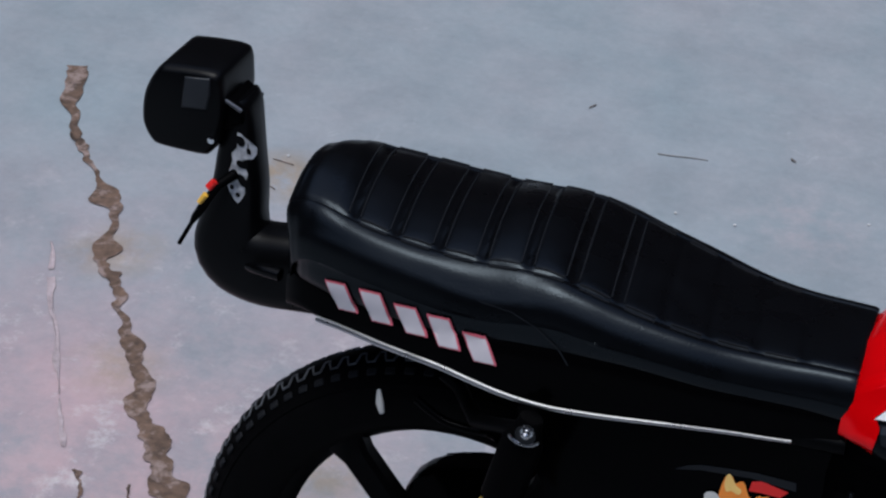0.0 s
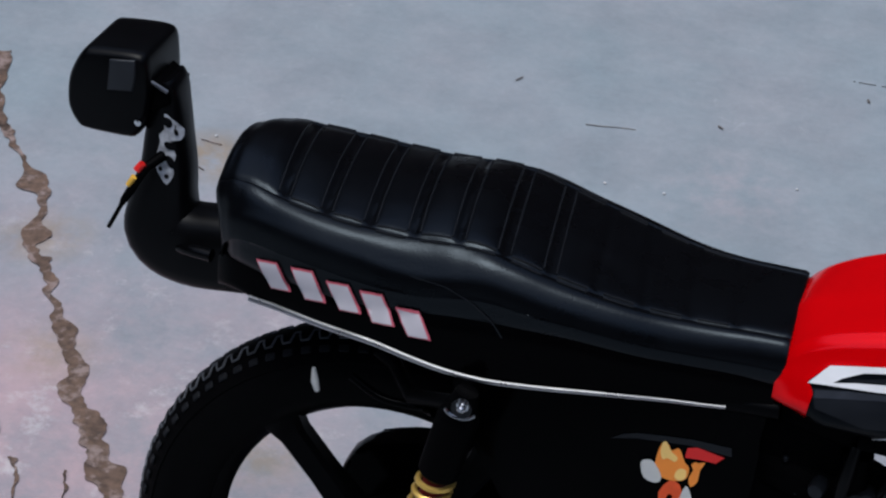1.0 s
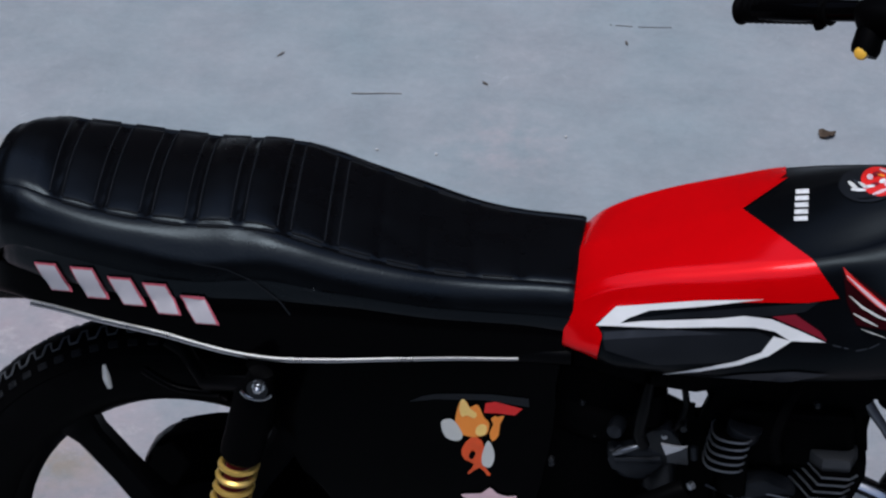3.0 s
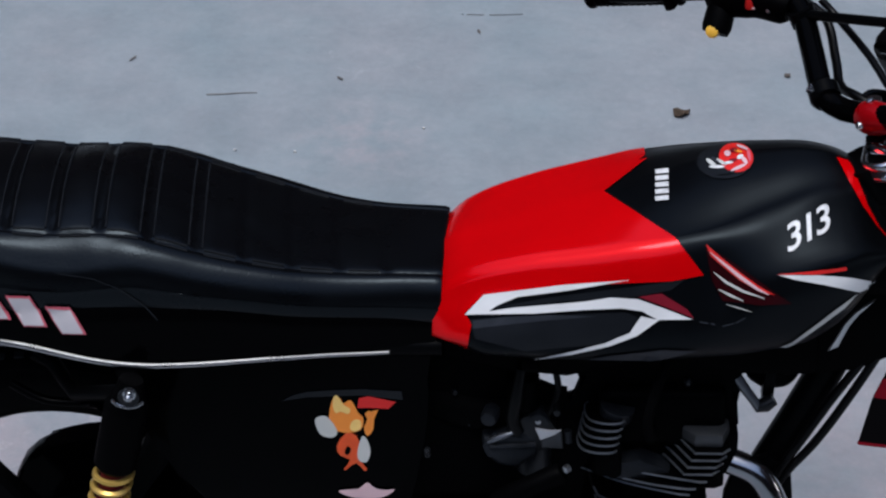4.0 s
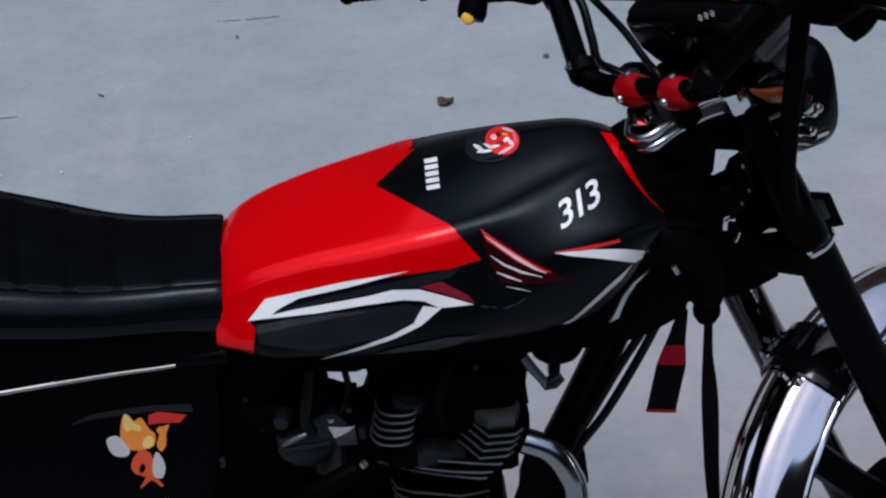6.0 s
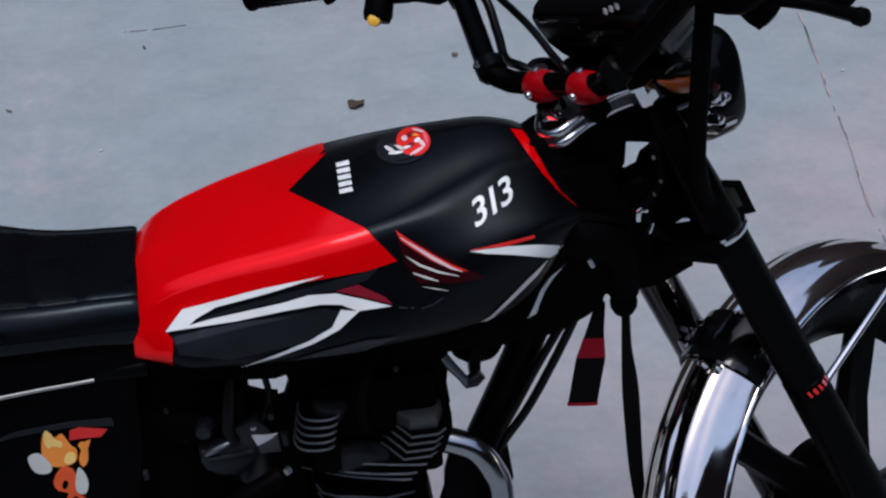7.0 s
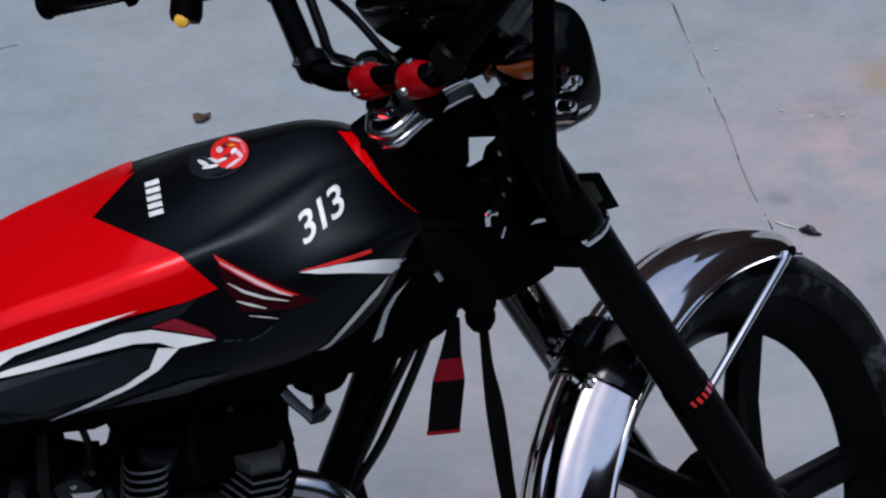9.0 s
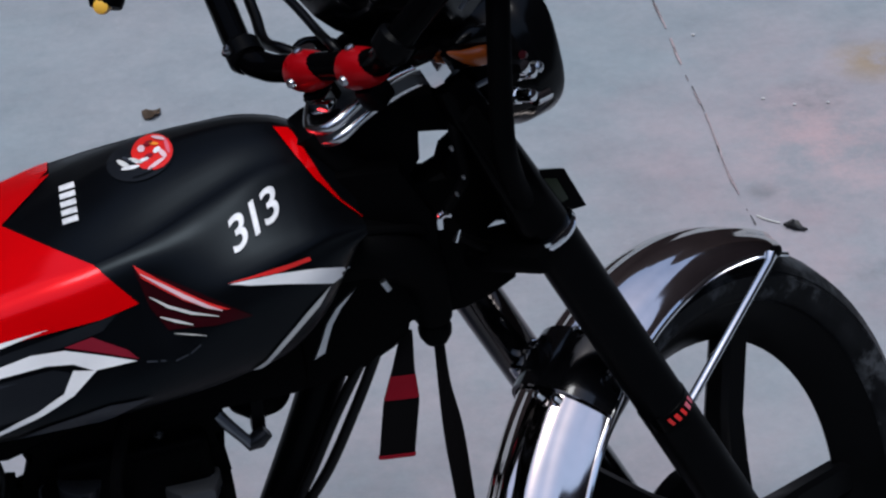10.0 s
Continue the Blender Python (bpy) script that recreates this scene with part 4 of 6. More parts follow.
rear = wheel("rear_wheel", pose(0, 0, 0.297), 0.30, 0.085, 128, "black five-spoke rear wheel", 82)
part("brake_drum", lathe([(0.03, -0.062), (0.075, -0.060), (0.082, -0.050), (0.082, -0.03)], None, 40), BLACK_SATIN, rear)
# rear mudguard, chain case, swing arm
arc = [(0.325 * math.cos(radians(a)), 0, 0.297 + 0.325 * math.sin(radians(a))) for a in np.linspace(15, 98, 24)]
part("rear_mudguard", sweep(arc, (0.004, 0.058), 16, (0, 1, 0), square=3), BLACK_GLOSS, bike, "black rear mudguard")
part("chain_case", slab([(p.x, p.y) for p in spline([Vector(q) for q in ((-0.08, 0.36, 0), (-0.02, 0.405, 0), (0.10, 0.41, 0), (0.42, 0.37, 0), (0.46, 0.31, 0), (0.42, 0.25, 0), (0.0, 0.20, 0), (-0.085, 0.24, 0))], 4, True)],
     0.035, pose(0, 0.085, 0, 90, 0, 0), 0.008), BLACK_GLOSS, bike, "black chain case")
for y in (-0.085, 0.06):
    part("swing_arm", sweep([(-0.02, y, 0.297), (0.20, y, 0.305), (0.42, y * 0.9, 0.32)], (0.016, 0.012), 12, (0, 1, 0), square=3), BLACK_SATIN, bike)


def shock(y):
    top, low = Vector((0.114, y, 0.620)), Vector((0.036, y, 0.315))
    d = (low - top).normalized()
    body = part("rear_shock", sweep([top - d * 0.012, top + d * 0.01, top + d * 0.02, top + d * 0.092, top + d * 0.097], [0.012, 0.017, 0.022, 0.022, 0.018], 20), BLACK_PLASTIC, bike, "rear shock absorber with gold spring")
    part("rod", sweep([top + d * 0.09, low], 0.013, 12), RED_DARK, body, "dark red damper body")
    coil = []
    for k in range(0, 300):
        a = k / 299
        ang = a * 2 * math.pi * 13
        side_v = Vector((0, 1, 0))
        f = d.cross(side_v).normalized()
        coil.append(top + d * (0.098 + 0.185 * a) + side_v * 0.0180 * math.cos(ang) + f * 0.0180 * math.sin(ang))
    part("spring", sweep(coil, 0.0036, 6), GOLD, body, "gold painted coil spring")
    part("lower_eye", lathe([(0.010, -0.014), (0.02, -0.014), (0.02, 0.014), (0.010, 0.014)], pose(*low), 16), BLACK_SATIN, body)
    part("top_bolt", lathe([(0.002, -0.038), (0.0042, -0.036), (0.0042, -0.030), (0.0066, -0.029), (0.0066, -0.025)], pose(top.x + 0.006, top.y, top.z + 0.012), 16), STEEL, body, "steel dome nut")
    part("washer", lathe([(0.005, -0.0262), (0.0105, -0.0258), (0.0108, -0.0245), (0.005, -0.0240)], pose(top.x + 0.004, top.y, top.z + 0.006), 20), ALLOY_DARK, body, "dull metal washer")
    part("cup_rim", sweep([Vector((top.x + 0.003 + 0.0165 * math.cos(radians(q)), top.y - 0.024, top.z + 0.006 + 0.0120 * math.sin(radians(q)))) for q in range(196, 335, 9)], 0.0016, 8), STEEL, body, "bright rim of the shock cup")


shock(-0.145)
shock(0.145)
part("fender_stay", sweep([(0.0, -0.066, 0.612), (0.02, -0.07, 0.60), (0.05, -0.11, 0.59), (0.11, -0.135, 0.61)], 0.008, 10), BLACK_SATIN, bike)

# frame tubes
for name, pts, r in (("backbone", [(0.15, 0, 0.66), (0.45, 0, 0.645), (0.80, 0, 0.70)], 0.022), ("down_tube", [(0.868, 0, 0.690), (0.80, 0, 0.53), (0.735, 0, 0.39), (0.69, 0, 0.27), (0.60, 0, 0.21)], 0.019),
                     ("seat_tube", [(0.40, 0, 0.64), (0.40, 0, 0.45), (0.42, 0, 0.25)], 0.019), ("head_tube", [(0.834, 0, 0.805), (0.893, 0, 0.678)], 0.027)):
    part(name, sweep(spline(pts, 5), r, 14), BLACK_SATIN, bike)
for y in (-0.09, 0.09):
    part("rear_rail", sweep(spline([(0.42, y * 0.9, 0.635), (0.1, y, 0.645), (-0.08, y, 0.672)], 4), 0.011, 10), BLACK_SATIN, bike)
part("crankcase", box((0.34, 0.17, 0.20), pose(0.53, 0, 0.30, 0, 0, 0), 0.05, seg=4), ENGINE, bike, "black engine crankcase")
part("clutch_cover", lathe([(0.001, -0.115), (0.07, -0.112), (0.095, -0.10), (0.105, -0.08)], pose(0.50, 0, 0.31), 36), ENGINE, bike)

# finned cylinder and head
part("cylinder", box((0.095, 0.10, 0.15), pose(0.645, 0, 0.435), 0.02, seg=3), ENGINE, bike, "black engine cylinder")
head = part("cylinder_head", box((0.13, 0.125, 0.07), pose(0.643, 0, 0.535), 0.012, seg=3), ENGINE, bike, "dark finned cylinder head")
def edged_fin(outline, z, parent, first, last, tilt=0.0, smooth=3):
    """A thin dark fin with a bright worn outer edge along a stretch of its outline."""
    line = [Vector((u, v, 0)) for u, v in outline]
    fine = spline(line, smooth, True) if smooth else line
    m = pose(0, 0, z, 0, tilt, 0)
    plate = part("fin", slab([(p.x, p.y) for p in fine], 0.0030, m, 0.0008, 1), ENGINE, parent)
    run = fine[first * max(1, smooth):last * max(1, smooth) + 1]
    part("fin_edge", sweep([m @ (p + Vector((0, 0, 0.0010))) for p in run], 0.0013, 6), FIN_EDGE, plate, "bright worn fin edge")


for k in range(5):
    x0 = 0.574 + 0.001 * k
    edged_fin([(0.676, 0.060), (x0, 0.060), (x0, -0.030), (x0 + 0.012, -0.050), (0.610, -0.058), (0.676, -0.060)], 0.446 - 0.0105 * k, bike, 2, 5, 2, 2)
for k in range(5):
    dx = -0.0018 * k
    edged_fin([(0.598 + dx, -0.046), (0.568 + dx, -0.046), (0.564 + dx, -0.066), (0.571 + dx, -0.082), (0.590 + dx, -0.0885), (0.604 + dx, -0.083), (0.605 + dx, -0.055)], 0.5255 - 0.0090 * k, head, 1, 5, -2)
for k in range(4):
    dx = -0.0034 * k
    edged_fin([(0.714, -0.030), (0.652, -0.030), (0.652 + dx, -0.044), (0.663 + dx, -0.062), (0.676 + dx, -0.0865), (0.704 + dx, -0.0865), (0.712 + dx, -0.078)], 0.510 - 0.0088 * k, head, 2, 6, 0, 0)
# paler alloy puts the sheen of the lit lobe top in its colour
part("lobe_cap", slab([(0.650, -0.046), (0.662, -0.060), (0.676, -0.080), (0.704, -0.080), (0.712, -0.060), (0.712, -0.03), (0.65, -0.03)], 0.016, pose(0, 0, 0.521), 0.005), ALLOY_PALE, head)
part("lobe_core", slab([(p.x, p.y) for p in spline([Vector(q) for q in ((0.600, -0.040, 0), (0.570, -0.040, 0), (0.568, -0.068, 0), (0.577, -0.0805, 0), (0.596, -0.0832, 0), (0.601, -0.078, 0), (0.602, -0.055, 0))], 3, True)], 0.058, pose(0, 0, 0.505), 0.006), ENGINE, head)
part("lobe_core", slab([(0.655, -0.040), (0.665, -0.058), (0.677, -0.0815), (0.698, -0.0815), (0.707, -0.076), (0.710, -0.030), (0.655, -0.030)], 0.050, pose(0, 0, 0.488), 0.003), ENGINE, head)
part("lobe_cap", lathe([(0.003, -0.016), (0.010, -0.013), (0.0165, -0.004), (0.018, 0.010)], pose(0.595, -0.066, 0.5445, 90, 0, 0) @ pose(0, 0, 0, 0, 0, -12), 24), CARB, head, "dull cast dome")
for line, z in (([(0.692, -0.030), (0.560, -0.030), (0.554, -0.038), (0.580, -0.055), (0.607, -0.070), (0.640, -0.082), (0.672, -0.090), (0.684, -0.072)], 0.4605),
                ([(0.694, -0.030), (0.580, -0.030), (0.5815, -0.057), (0.600, -0.071), (0.625, -0.081), (0.650, -0.0875), (0.678, -0.0906), (0.690, -0.074)], 0.4685),
                ([(0.700, -0.030), (0.596, -0.030), (0.599, -0.061), (0.620, -0.073), (0.643, -0.080), (0.666, -0.086), (0.689, -0.089), (0.700, -0.074)], 0.4765)):
    edged_fin(line, z, head, 2, 6)
part("barrel_face", slab([(0.598, 0.4880), (0.620, 0.4935), (0.652, 0.4800), (0.648, 0.4700), (0.600, 0.4700)], 0.050, pose(0, -0.050, 0, 90, 0, 0), 0.004, 2), CARB, head, "dull cast barrel face")
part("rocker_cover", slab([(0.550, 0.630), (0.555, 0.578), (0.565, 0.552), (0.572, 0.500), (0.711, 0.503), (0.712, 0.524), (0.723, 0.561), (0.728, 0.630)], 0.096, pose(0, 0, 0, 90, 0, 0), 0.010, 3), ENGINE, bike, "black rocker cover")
part("cover_bolt", lathe([(0.002, -0.006), (0.004, -0.004), (0.004, 0.004)], pose(0.668, -0.050, 0.575), 10), ALLOY_DARK, bike)
part("spark_plug_cap", sweep(spline([(0.632, -0.062, 0.525), (0.630, -0.095, 0.535), (0.628, -0.100, 0.575), (0.66, -0.05, 0.64)], 5), 0.006, 8), RUBBER, bike, "black plug lead")
# carburettor and intake
carb = part("carburettor", lathe([(0.012, -0.035), (0.022, -0.033), (0.022, 0.03), (0.012, 0.033)], pose(0.512, -0.035, 0.520), 24), ALLOY_DARK, bike, "dark cast carburettor")
part("float_bowl", lathe([(0.014, -0.024), (0.019, -0.018), (0.019, 0.018), (0.012, 0.024)], pose(0.510, -0.045, 0.482, 90, 0, 0), 20), ALLOY_DARK, carb)
part("throttle_cap", lathe([(0.008, 0.022), (0.017, 0.02), (0.017, -0.016), (0.010, -0.02)], pose(0.500, -0.050, 0.560, 90, 0, 0), 20), ENGINE, carb)
part("throttle_cable", sweep(spline([(0.500, -0.050, 0.575), (0.503, -0.052, 0.60), (0.54, -0.045, 0.645)], 6), 0.004, 8), RUBBER, carb)
part("screw", lathe([(0.004, -0.06), (0.004, -0.05)], pose(0.50, 0, 0.545), 10), STEEL, carb, "steel screw")
part("screw", lathe([(0.0035, -0.072), (0.0035, -0.05)], pose(0.535, 0, 0.548), 10), ALLOY_DARK, carb)
# black slabs fill the space between tank and crankcase, notched to leave gaps
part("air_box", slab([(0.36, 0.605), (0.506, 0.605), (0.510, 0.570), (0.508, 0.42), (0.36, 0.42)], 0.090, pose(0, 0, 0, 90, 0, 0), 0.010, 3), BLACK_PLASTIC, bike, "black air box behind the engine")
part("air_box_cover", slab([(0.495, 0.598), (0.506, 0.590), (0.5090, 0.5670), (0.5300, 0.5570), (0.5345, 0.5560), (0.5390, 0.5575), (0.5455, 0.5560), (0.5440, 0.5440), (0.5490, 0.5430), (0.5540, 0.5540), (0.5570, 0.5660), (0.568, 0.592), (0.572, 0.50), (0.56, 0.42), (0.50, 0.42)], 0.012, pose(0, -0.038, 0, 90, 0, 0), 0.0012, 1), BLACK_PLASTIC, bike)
part("under_tank_filler", slab([(0.42, 0.640), (0.42, 0.606), (0.50, 0.590), (0.545, 0.585), (0.60, 0.600), (0.60, 0.640)], 0.020, pose(0, -0.050, 0, 90, 0, 0), 0.004), BLACK_PLASTIC, bike)
part("intake", sweep([(0.53, -0.03, 0.52), (0.585, -0.01, 0.525)], 0.019, 16), RUBBER, bike)
part("air_duct", sweep(spline([(0.50, -0.03, 0.52), (0.44, -0.03, 0.53), (0.38, -0.02, 0.55)], 5), 0.026, 16), RUBBER, bike)
part("fuel_tap", box((0.018, 0.024, 0.018), pose(0.508, -0.07, 0.612), 0.005), ENGINE, bike, "dark fuel tap")
part("fuel_hose", sweep(spline([(0.5330, -0.05, 0.625), (0.5335, -0.052, 0.59), (0.536, -0.055, 0.566), (0.528, -0.06, 0.545), (0.516, -0.06, 0.53)], 6), 0.0036, 8), CABLE, bike, "black fuel hose")
kick = part("kick_shaft", sweep([(0.470, -0.088, 0.447), (0.478, -0.089, 0.452), (0.538, -0.092, 0.488), (0.541, -0.092, 0.490)], [0.009, 0.0115, 0.0115, 0.009], 16), ENGINE, bike, "dark kick start shaft")
part("end_bolt", lathe([(0.001, -0.004), (0.004, -0.003), (0.0045, 0.003)], pose(0.545, -0.096, 0.496, 0, 0, -40), 12), STEEL, kick, "bright bolt head")
# pale plate stands in for bright ground showing through a gap
part("bracket", slab([(0.5127, 0.5295), (0.5265, 0.5262), (0.5399, 0.5276), (0.5329, 0.5221), (0.5181, 0.5153)], 0.003, pose(0, -0.0715, 0, 90, 0, 0), 0.0006, 1), GAP_PALE, bike, "pale plate for the ground seen through a gap")
part("bracket", slab([(0.5181, 0.5150), (0.5329, 0.5218), (0.5399, 0.5272), (0.5413, 0.5043), (0.5197, 0.5047)], 0.006, pose(0, -0.0690, 0, 90, 0, 0), 0.001, 1), ALLOY_PALE, bike, "grey metal bracket")
bowl_line = [(0.4581, 0.5150), (0.4610, 0.4986), (0.4734, 0.4827), (0.4968, 0.4801), (0.5137, 0.5012), (0.5152, 0.5154), (0.4922, 0.5235), (0.4716, 0.5175)]
part("carburettor_body", slab([(p.x, p.y) for p in spline([Vector((u, v, 0)) for u, v in bowl_line], 3, True)], 0.030, pose(0, -0.056, 0, 90, 0, 0), 0.006, 3), CARB, carb, "dull cast alloy body")
# pale strip painted as the highlight along the bowl's top
part("cast_ridge", sweep(spline([(0.4640, -0.072, 0.5120), (0.4730, -0.073, 0.5170), (0.4830, -0.073, 0.5215), (0.4925, -0.072, 0.5250)], 4), [0.0020, 0.0026, 0.0030, 0.0034, 0.0036, 0.0036, 0.0035, 0.0034, 0.0032, 0.0030, 0.0026, 0.0022, 0.0016], 10), CARB_HIGHLIGHT, carb, "pale highlight strip on the casting")
part("cast_ridge", sweep([(0.4660, -0.072, 0.5060), (0.5000, -0.073, 0.5080), (0.5130, -0.072, 0.5100)], 0.0030, 8), CARB, carb)
part("pilot_boss", lathe([(0.0030, -0.010), (0.0075, -0.009), (0.0090, -0.004), (0.0090, 0.010)], pose(0.4665, -0.066, 0.5408, 0, 0, -12), 20), CARB, carb, "round cast boss")
part("choke_ring", lathe([(0.0060, -0.009), (0.0105, -0.009), (0.0120, -0.005), (0.0120, 0.008)], pose(0.5156, -0.060, 0.5332), 24), CARB, carb, "round choke ring")
part("choke_screw", lathe([(0.0010, -0.004), (0.0036, -0.003), (0.0040, 0.003)], pose(0.5156, -0.066, 0.5345), 12), STEEL, carb, "steel screw")
part("rubber_boot", sweep(spline([(0.4989, -0.066, 0.5988), (0.4945, -0.069, 0.5720), (0.4897, -0.070, 0.5404), (0.4950, -0.068, 0.5228)], 5), [0.0055, 0.0058, 0.0062, 0.0066, 0.0070, 0.0074, 0.0078, 0.0078, 0.0076, 0.0074, 0.0072, 0.0070, 0.0070, 0.0070, 0.0072, 0.0074], 14), CABLE, carb, "black rubber boot")
part("vent_stub", sweep([(0.5462, -0.068, 0.5250), (0.5470, -0.070, 0.5110)], [0.0042, 0.0036], 12), CARB, carb)
for x, z in ((0.4440, 0.5210), (0.4300, 0.5590), (0.4020, 0.5100), (0.4024, 0.5050)):
    part("cover_screw", lathe([(0.0008, -0.0030), (0.0030, -0.0015), (0.0034, 0.003)], pose(x, -0.052 if x > 0.41 else -0.087, z), 10), ALLOY_DARK, bike, "small dull screw")
# exhaust header
header = part("exhaust_header", sweep(spline([(0.690, -0.045, 0.482), (0.716, -0.050, 0.4765), (0.742, -0.054, 0.464), (0.759, -0.058, 0.437), (0.766, -0.062, 0.405), (0.758, -0.075, 0.32), (0.70, -0.095, 0.235), (0.58, -0.11, 0.195), (0.42, -0.12, 0.185)], 7), 0.0145, 20), CHROME_DULL, bike, "dulled chrome exhaust header pipe")
part("flange", slab([(0.706, 0.520), (0.721, 0.518), (0.721, 0.500), (0.711, 0.476), (0.700, 0.456), (0.690, 0.457), (0.699, 0.482)], 0.032, pose(0, -0.050, 0, 90, 0, 0), 0.003), ENGINE, header)
part("shield_plate", slab([(0.712, 0.415), (0.722, 0.452), (0.760, 0.466), (0.782, 0.440), (0.786, 0.40), (0.77, 0.34), (0.705, 0.34)], 0.012, pose(0, -0.02, 0, 90, 0, 0), 0.003), BLACK_SATIN, bike)
# tank mounts, horn and small hardware under the tank nose
horn = part("horn", lathe([(0.010, -0.030), (0.020, -0.026), (0.030, -0.010), (0.030, 0.006), (0.012, 0.012)], pose(0.755, -0.005, 0.575, 0, 0, 40), 24), BLACK_PLASTIC, bike, "black horn below the tank")
part("terminal", sweep([(0.718, -0.042, 0.576), (0.727, -0.045, 0.563), (0.737, -0.046, 0.549), (0.742, -0.046, 0.543)], [0.006, 0.0055, 0.0050, 0.0065], 10), ALLOY, horn)
part("terminal", sweep([(0.738, -0.046, 0.541), (0.748, -0.046, 0.545), (0.757, -0.045, 0.551)], [0.0055, 0.0085, 0.0065], 10), ALLOY_DARK, horn)
part("horn_bracket", box((0.012, 0.02, 0.07), pose(0.753, -0.03, 0.578, 0, 4, 0), 0.003), BLACK_SATIN, horn)
part("wiring_box", box((0.13, 0.10, 0.07), pose(0.735, 0, 0.615), 0.015), BLACK_PLASTIC, bike)
gusset = [(0.752, 0.60), (0.77, 0.66), (0.84, 0.77), (0.90, 0.765), (0.925, 0.715), (0.925, 0.645), (0.9005, 0.625), (0.8955, 0.621), (0.884, 0.616), (0.876, 0.598), (0.84, 0.580), (0.797, 0.577), (0.758, 0.569)]
part("head_gusset", slab(gusset, 0.070, pose(0, 0, 0, 90, 0, 0), 0.006), BLACK_PLASTIC, bike, "black headstock gusset")
part("wiring_loom", sweep(spline([(0.80, -0.03, 0.70), (0.86, -0.045, 0.705), (0.903, -0.032, 0.675), (0.912, -0.024, 0.642), (0.9135, -0.02, 0.612)], 6), [0.028 - 0.0005 * k for k in range(25)], 14), RUBBER, bike, "taped black wiring loom")
for k in range(3):
    dz = 0.016 * k
    part("wire", sweep(spline([(0.80, -0.045, 0.735 - dz), (0.85, -0.058 + 0.004 * k, 0.730 - dz), (0.90, -0.045, 0.715 - dz), (0.925, -0.02, 0.69 - dz)], 6), 0.004, 8), RUBBER, bike)
# black slabs fill the headstock outline, with a window left open
part("headstock_filler", slab([(0.9515, 0.770), (0.972, 0.757), (0.988, 0.735), (0.992, 0.700), (0.990, 0.630), (0.967, 0.618), (0.943, 0.613), (0.898, 0.610), (0.866, 0.612), (0.862, 0.70), (0.883, 0.744), (0.917, 0.731), (0.926, 0.7385), (0.936, 0.7460), (0.949, 0.7495), (0.9505, 0.762)], 0.035, pose(0, 0.0, 0, 90, 0, 0), 0.008), BLACK_PLASTIC, bike, "black filler slab at the headstock")
part("headstock_filler", slab([(0.862, 0.745), (0.868, 0.80), (0.895, 0.816), (0.9205, 0.816), (0.9222, 0.7832), (0.9205, 0.7600), (0.912, 0.748)], 0.030, pose(0, 0.0, 0, 90, 0, 0), 0.002), BLACK_PLASTIC, bike)
part("headstock_filler", slab([(0.917, 0.7838), (0.917, 0.815), (0.960, 0.815), (0.975, 0.790), (0.960, 0.7800), (0.946, 0.7798)], 0.026, pose(0, 0.0, 0, 90, 0, 0), 0.002), BLACK_PLASTIC, bike)
hose = part("brake_hose", sweep(spline([(0.944, -0.045, 0.818), (0.9450, -0.058, 0.795), (0.9480, -0.060, 0.763), (0.9420, -0.060, 0.749), (0.930, -0.060, 0.731), (0.9354, -0.058, 0.712), (0.952, -0.045, 0.690), (0.968, -0.030, 0.672)], 6), 0.0048, 12), RUBBER, bike, "black brake hose with metal fittings")
for x, z, r in ((0.9395, 0.790, 0.0018), (0.9461, 0.763, 0.0016), (0.9393, 0.749, 0.0015)):
    part("crimp", lathe([(0.0008, -0.003), (r, -0.0015), (r, 0.003)], pose(x, -0.0655, z), 10), ALLOY, hose, "small steel crimp")
part("hook", sweep(spline([(0.9222, -0.067, 0.7225), (0.9225, -0.068, 0.7320), (0.9270, -0.068, 0.7350), (0.9315, -0.067, 0.7315)], 5), [0.0030, 0.0030, 0.0031, 0.0032, 0.0032, 0.0031, 0.0030, 0.0029, 0.0028, 0.0027, 0.0026, 0.0025, 0.0024, 0.0022, 0.0020, 0.0018], 8), CHROME, hose, "bright bent wire hook")
part("crimp", sweep([(0.9330, -0.065, 0.7065), (0.9372, -0.065, 0.7170)], [0.0026, 0.0020], 8), CHROME, hose, "small steel crimp")
part("lug", slab([(0.962, 0.7080), (0.9775, 0.7085), (0.9755, 0.7125), (0.970, 0.7140)], 0.003, pose(0, -0.055, 0, 90, 0, 0), 0.0006), CHROME, hose, "bright metal lug")
# pale strip for the silver streak under the nose
part("nose_streak", slab([(0.847, 0.6897), (0.8316, 0.6731), (0.8223, 0.6605), (0.8174, 0.6462), (0.8138, 0.6350), (0.8035, 0.6300), (0.8114, 0.6442), (0.8182, 0.6620), (0.8280, 0.6748)], 0.004, pose(0, -0.075, 0, 90, 0, 0), 0.001), TRIM, bike, "bright pale streak below the tank nose")
# bright steel rod set where small glints show
part("glint_rod", sweep([(0.868, -0.085, 0.696), (0.872, -0.085, 0.687)], 0.0032, 8), STEEL, bike, "small bright steel rod")
part("pale_reflector", sweep([(-0.0660, -0.080, 0.584), (-0.064, -0.082, 0.570), (-0.062, -0.080, 0.557)], [0.002, 0.0044, 0.003], 12), CREAM, bike, "small pale reflector")
part("grab_lug", sweep(spline([(-0.024, -0.082, 0.584), (0.01, -0.085, 0.566), (0.053, -0.088, 0.564), (0.075, -0.11, 0.575)], 6), 0.005, 10), BLACK_GLOSS, bike)
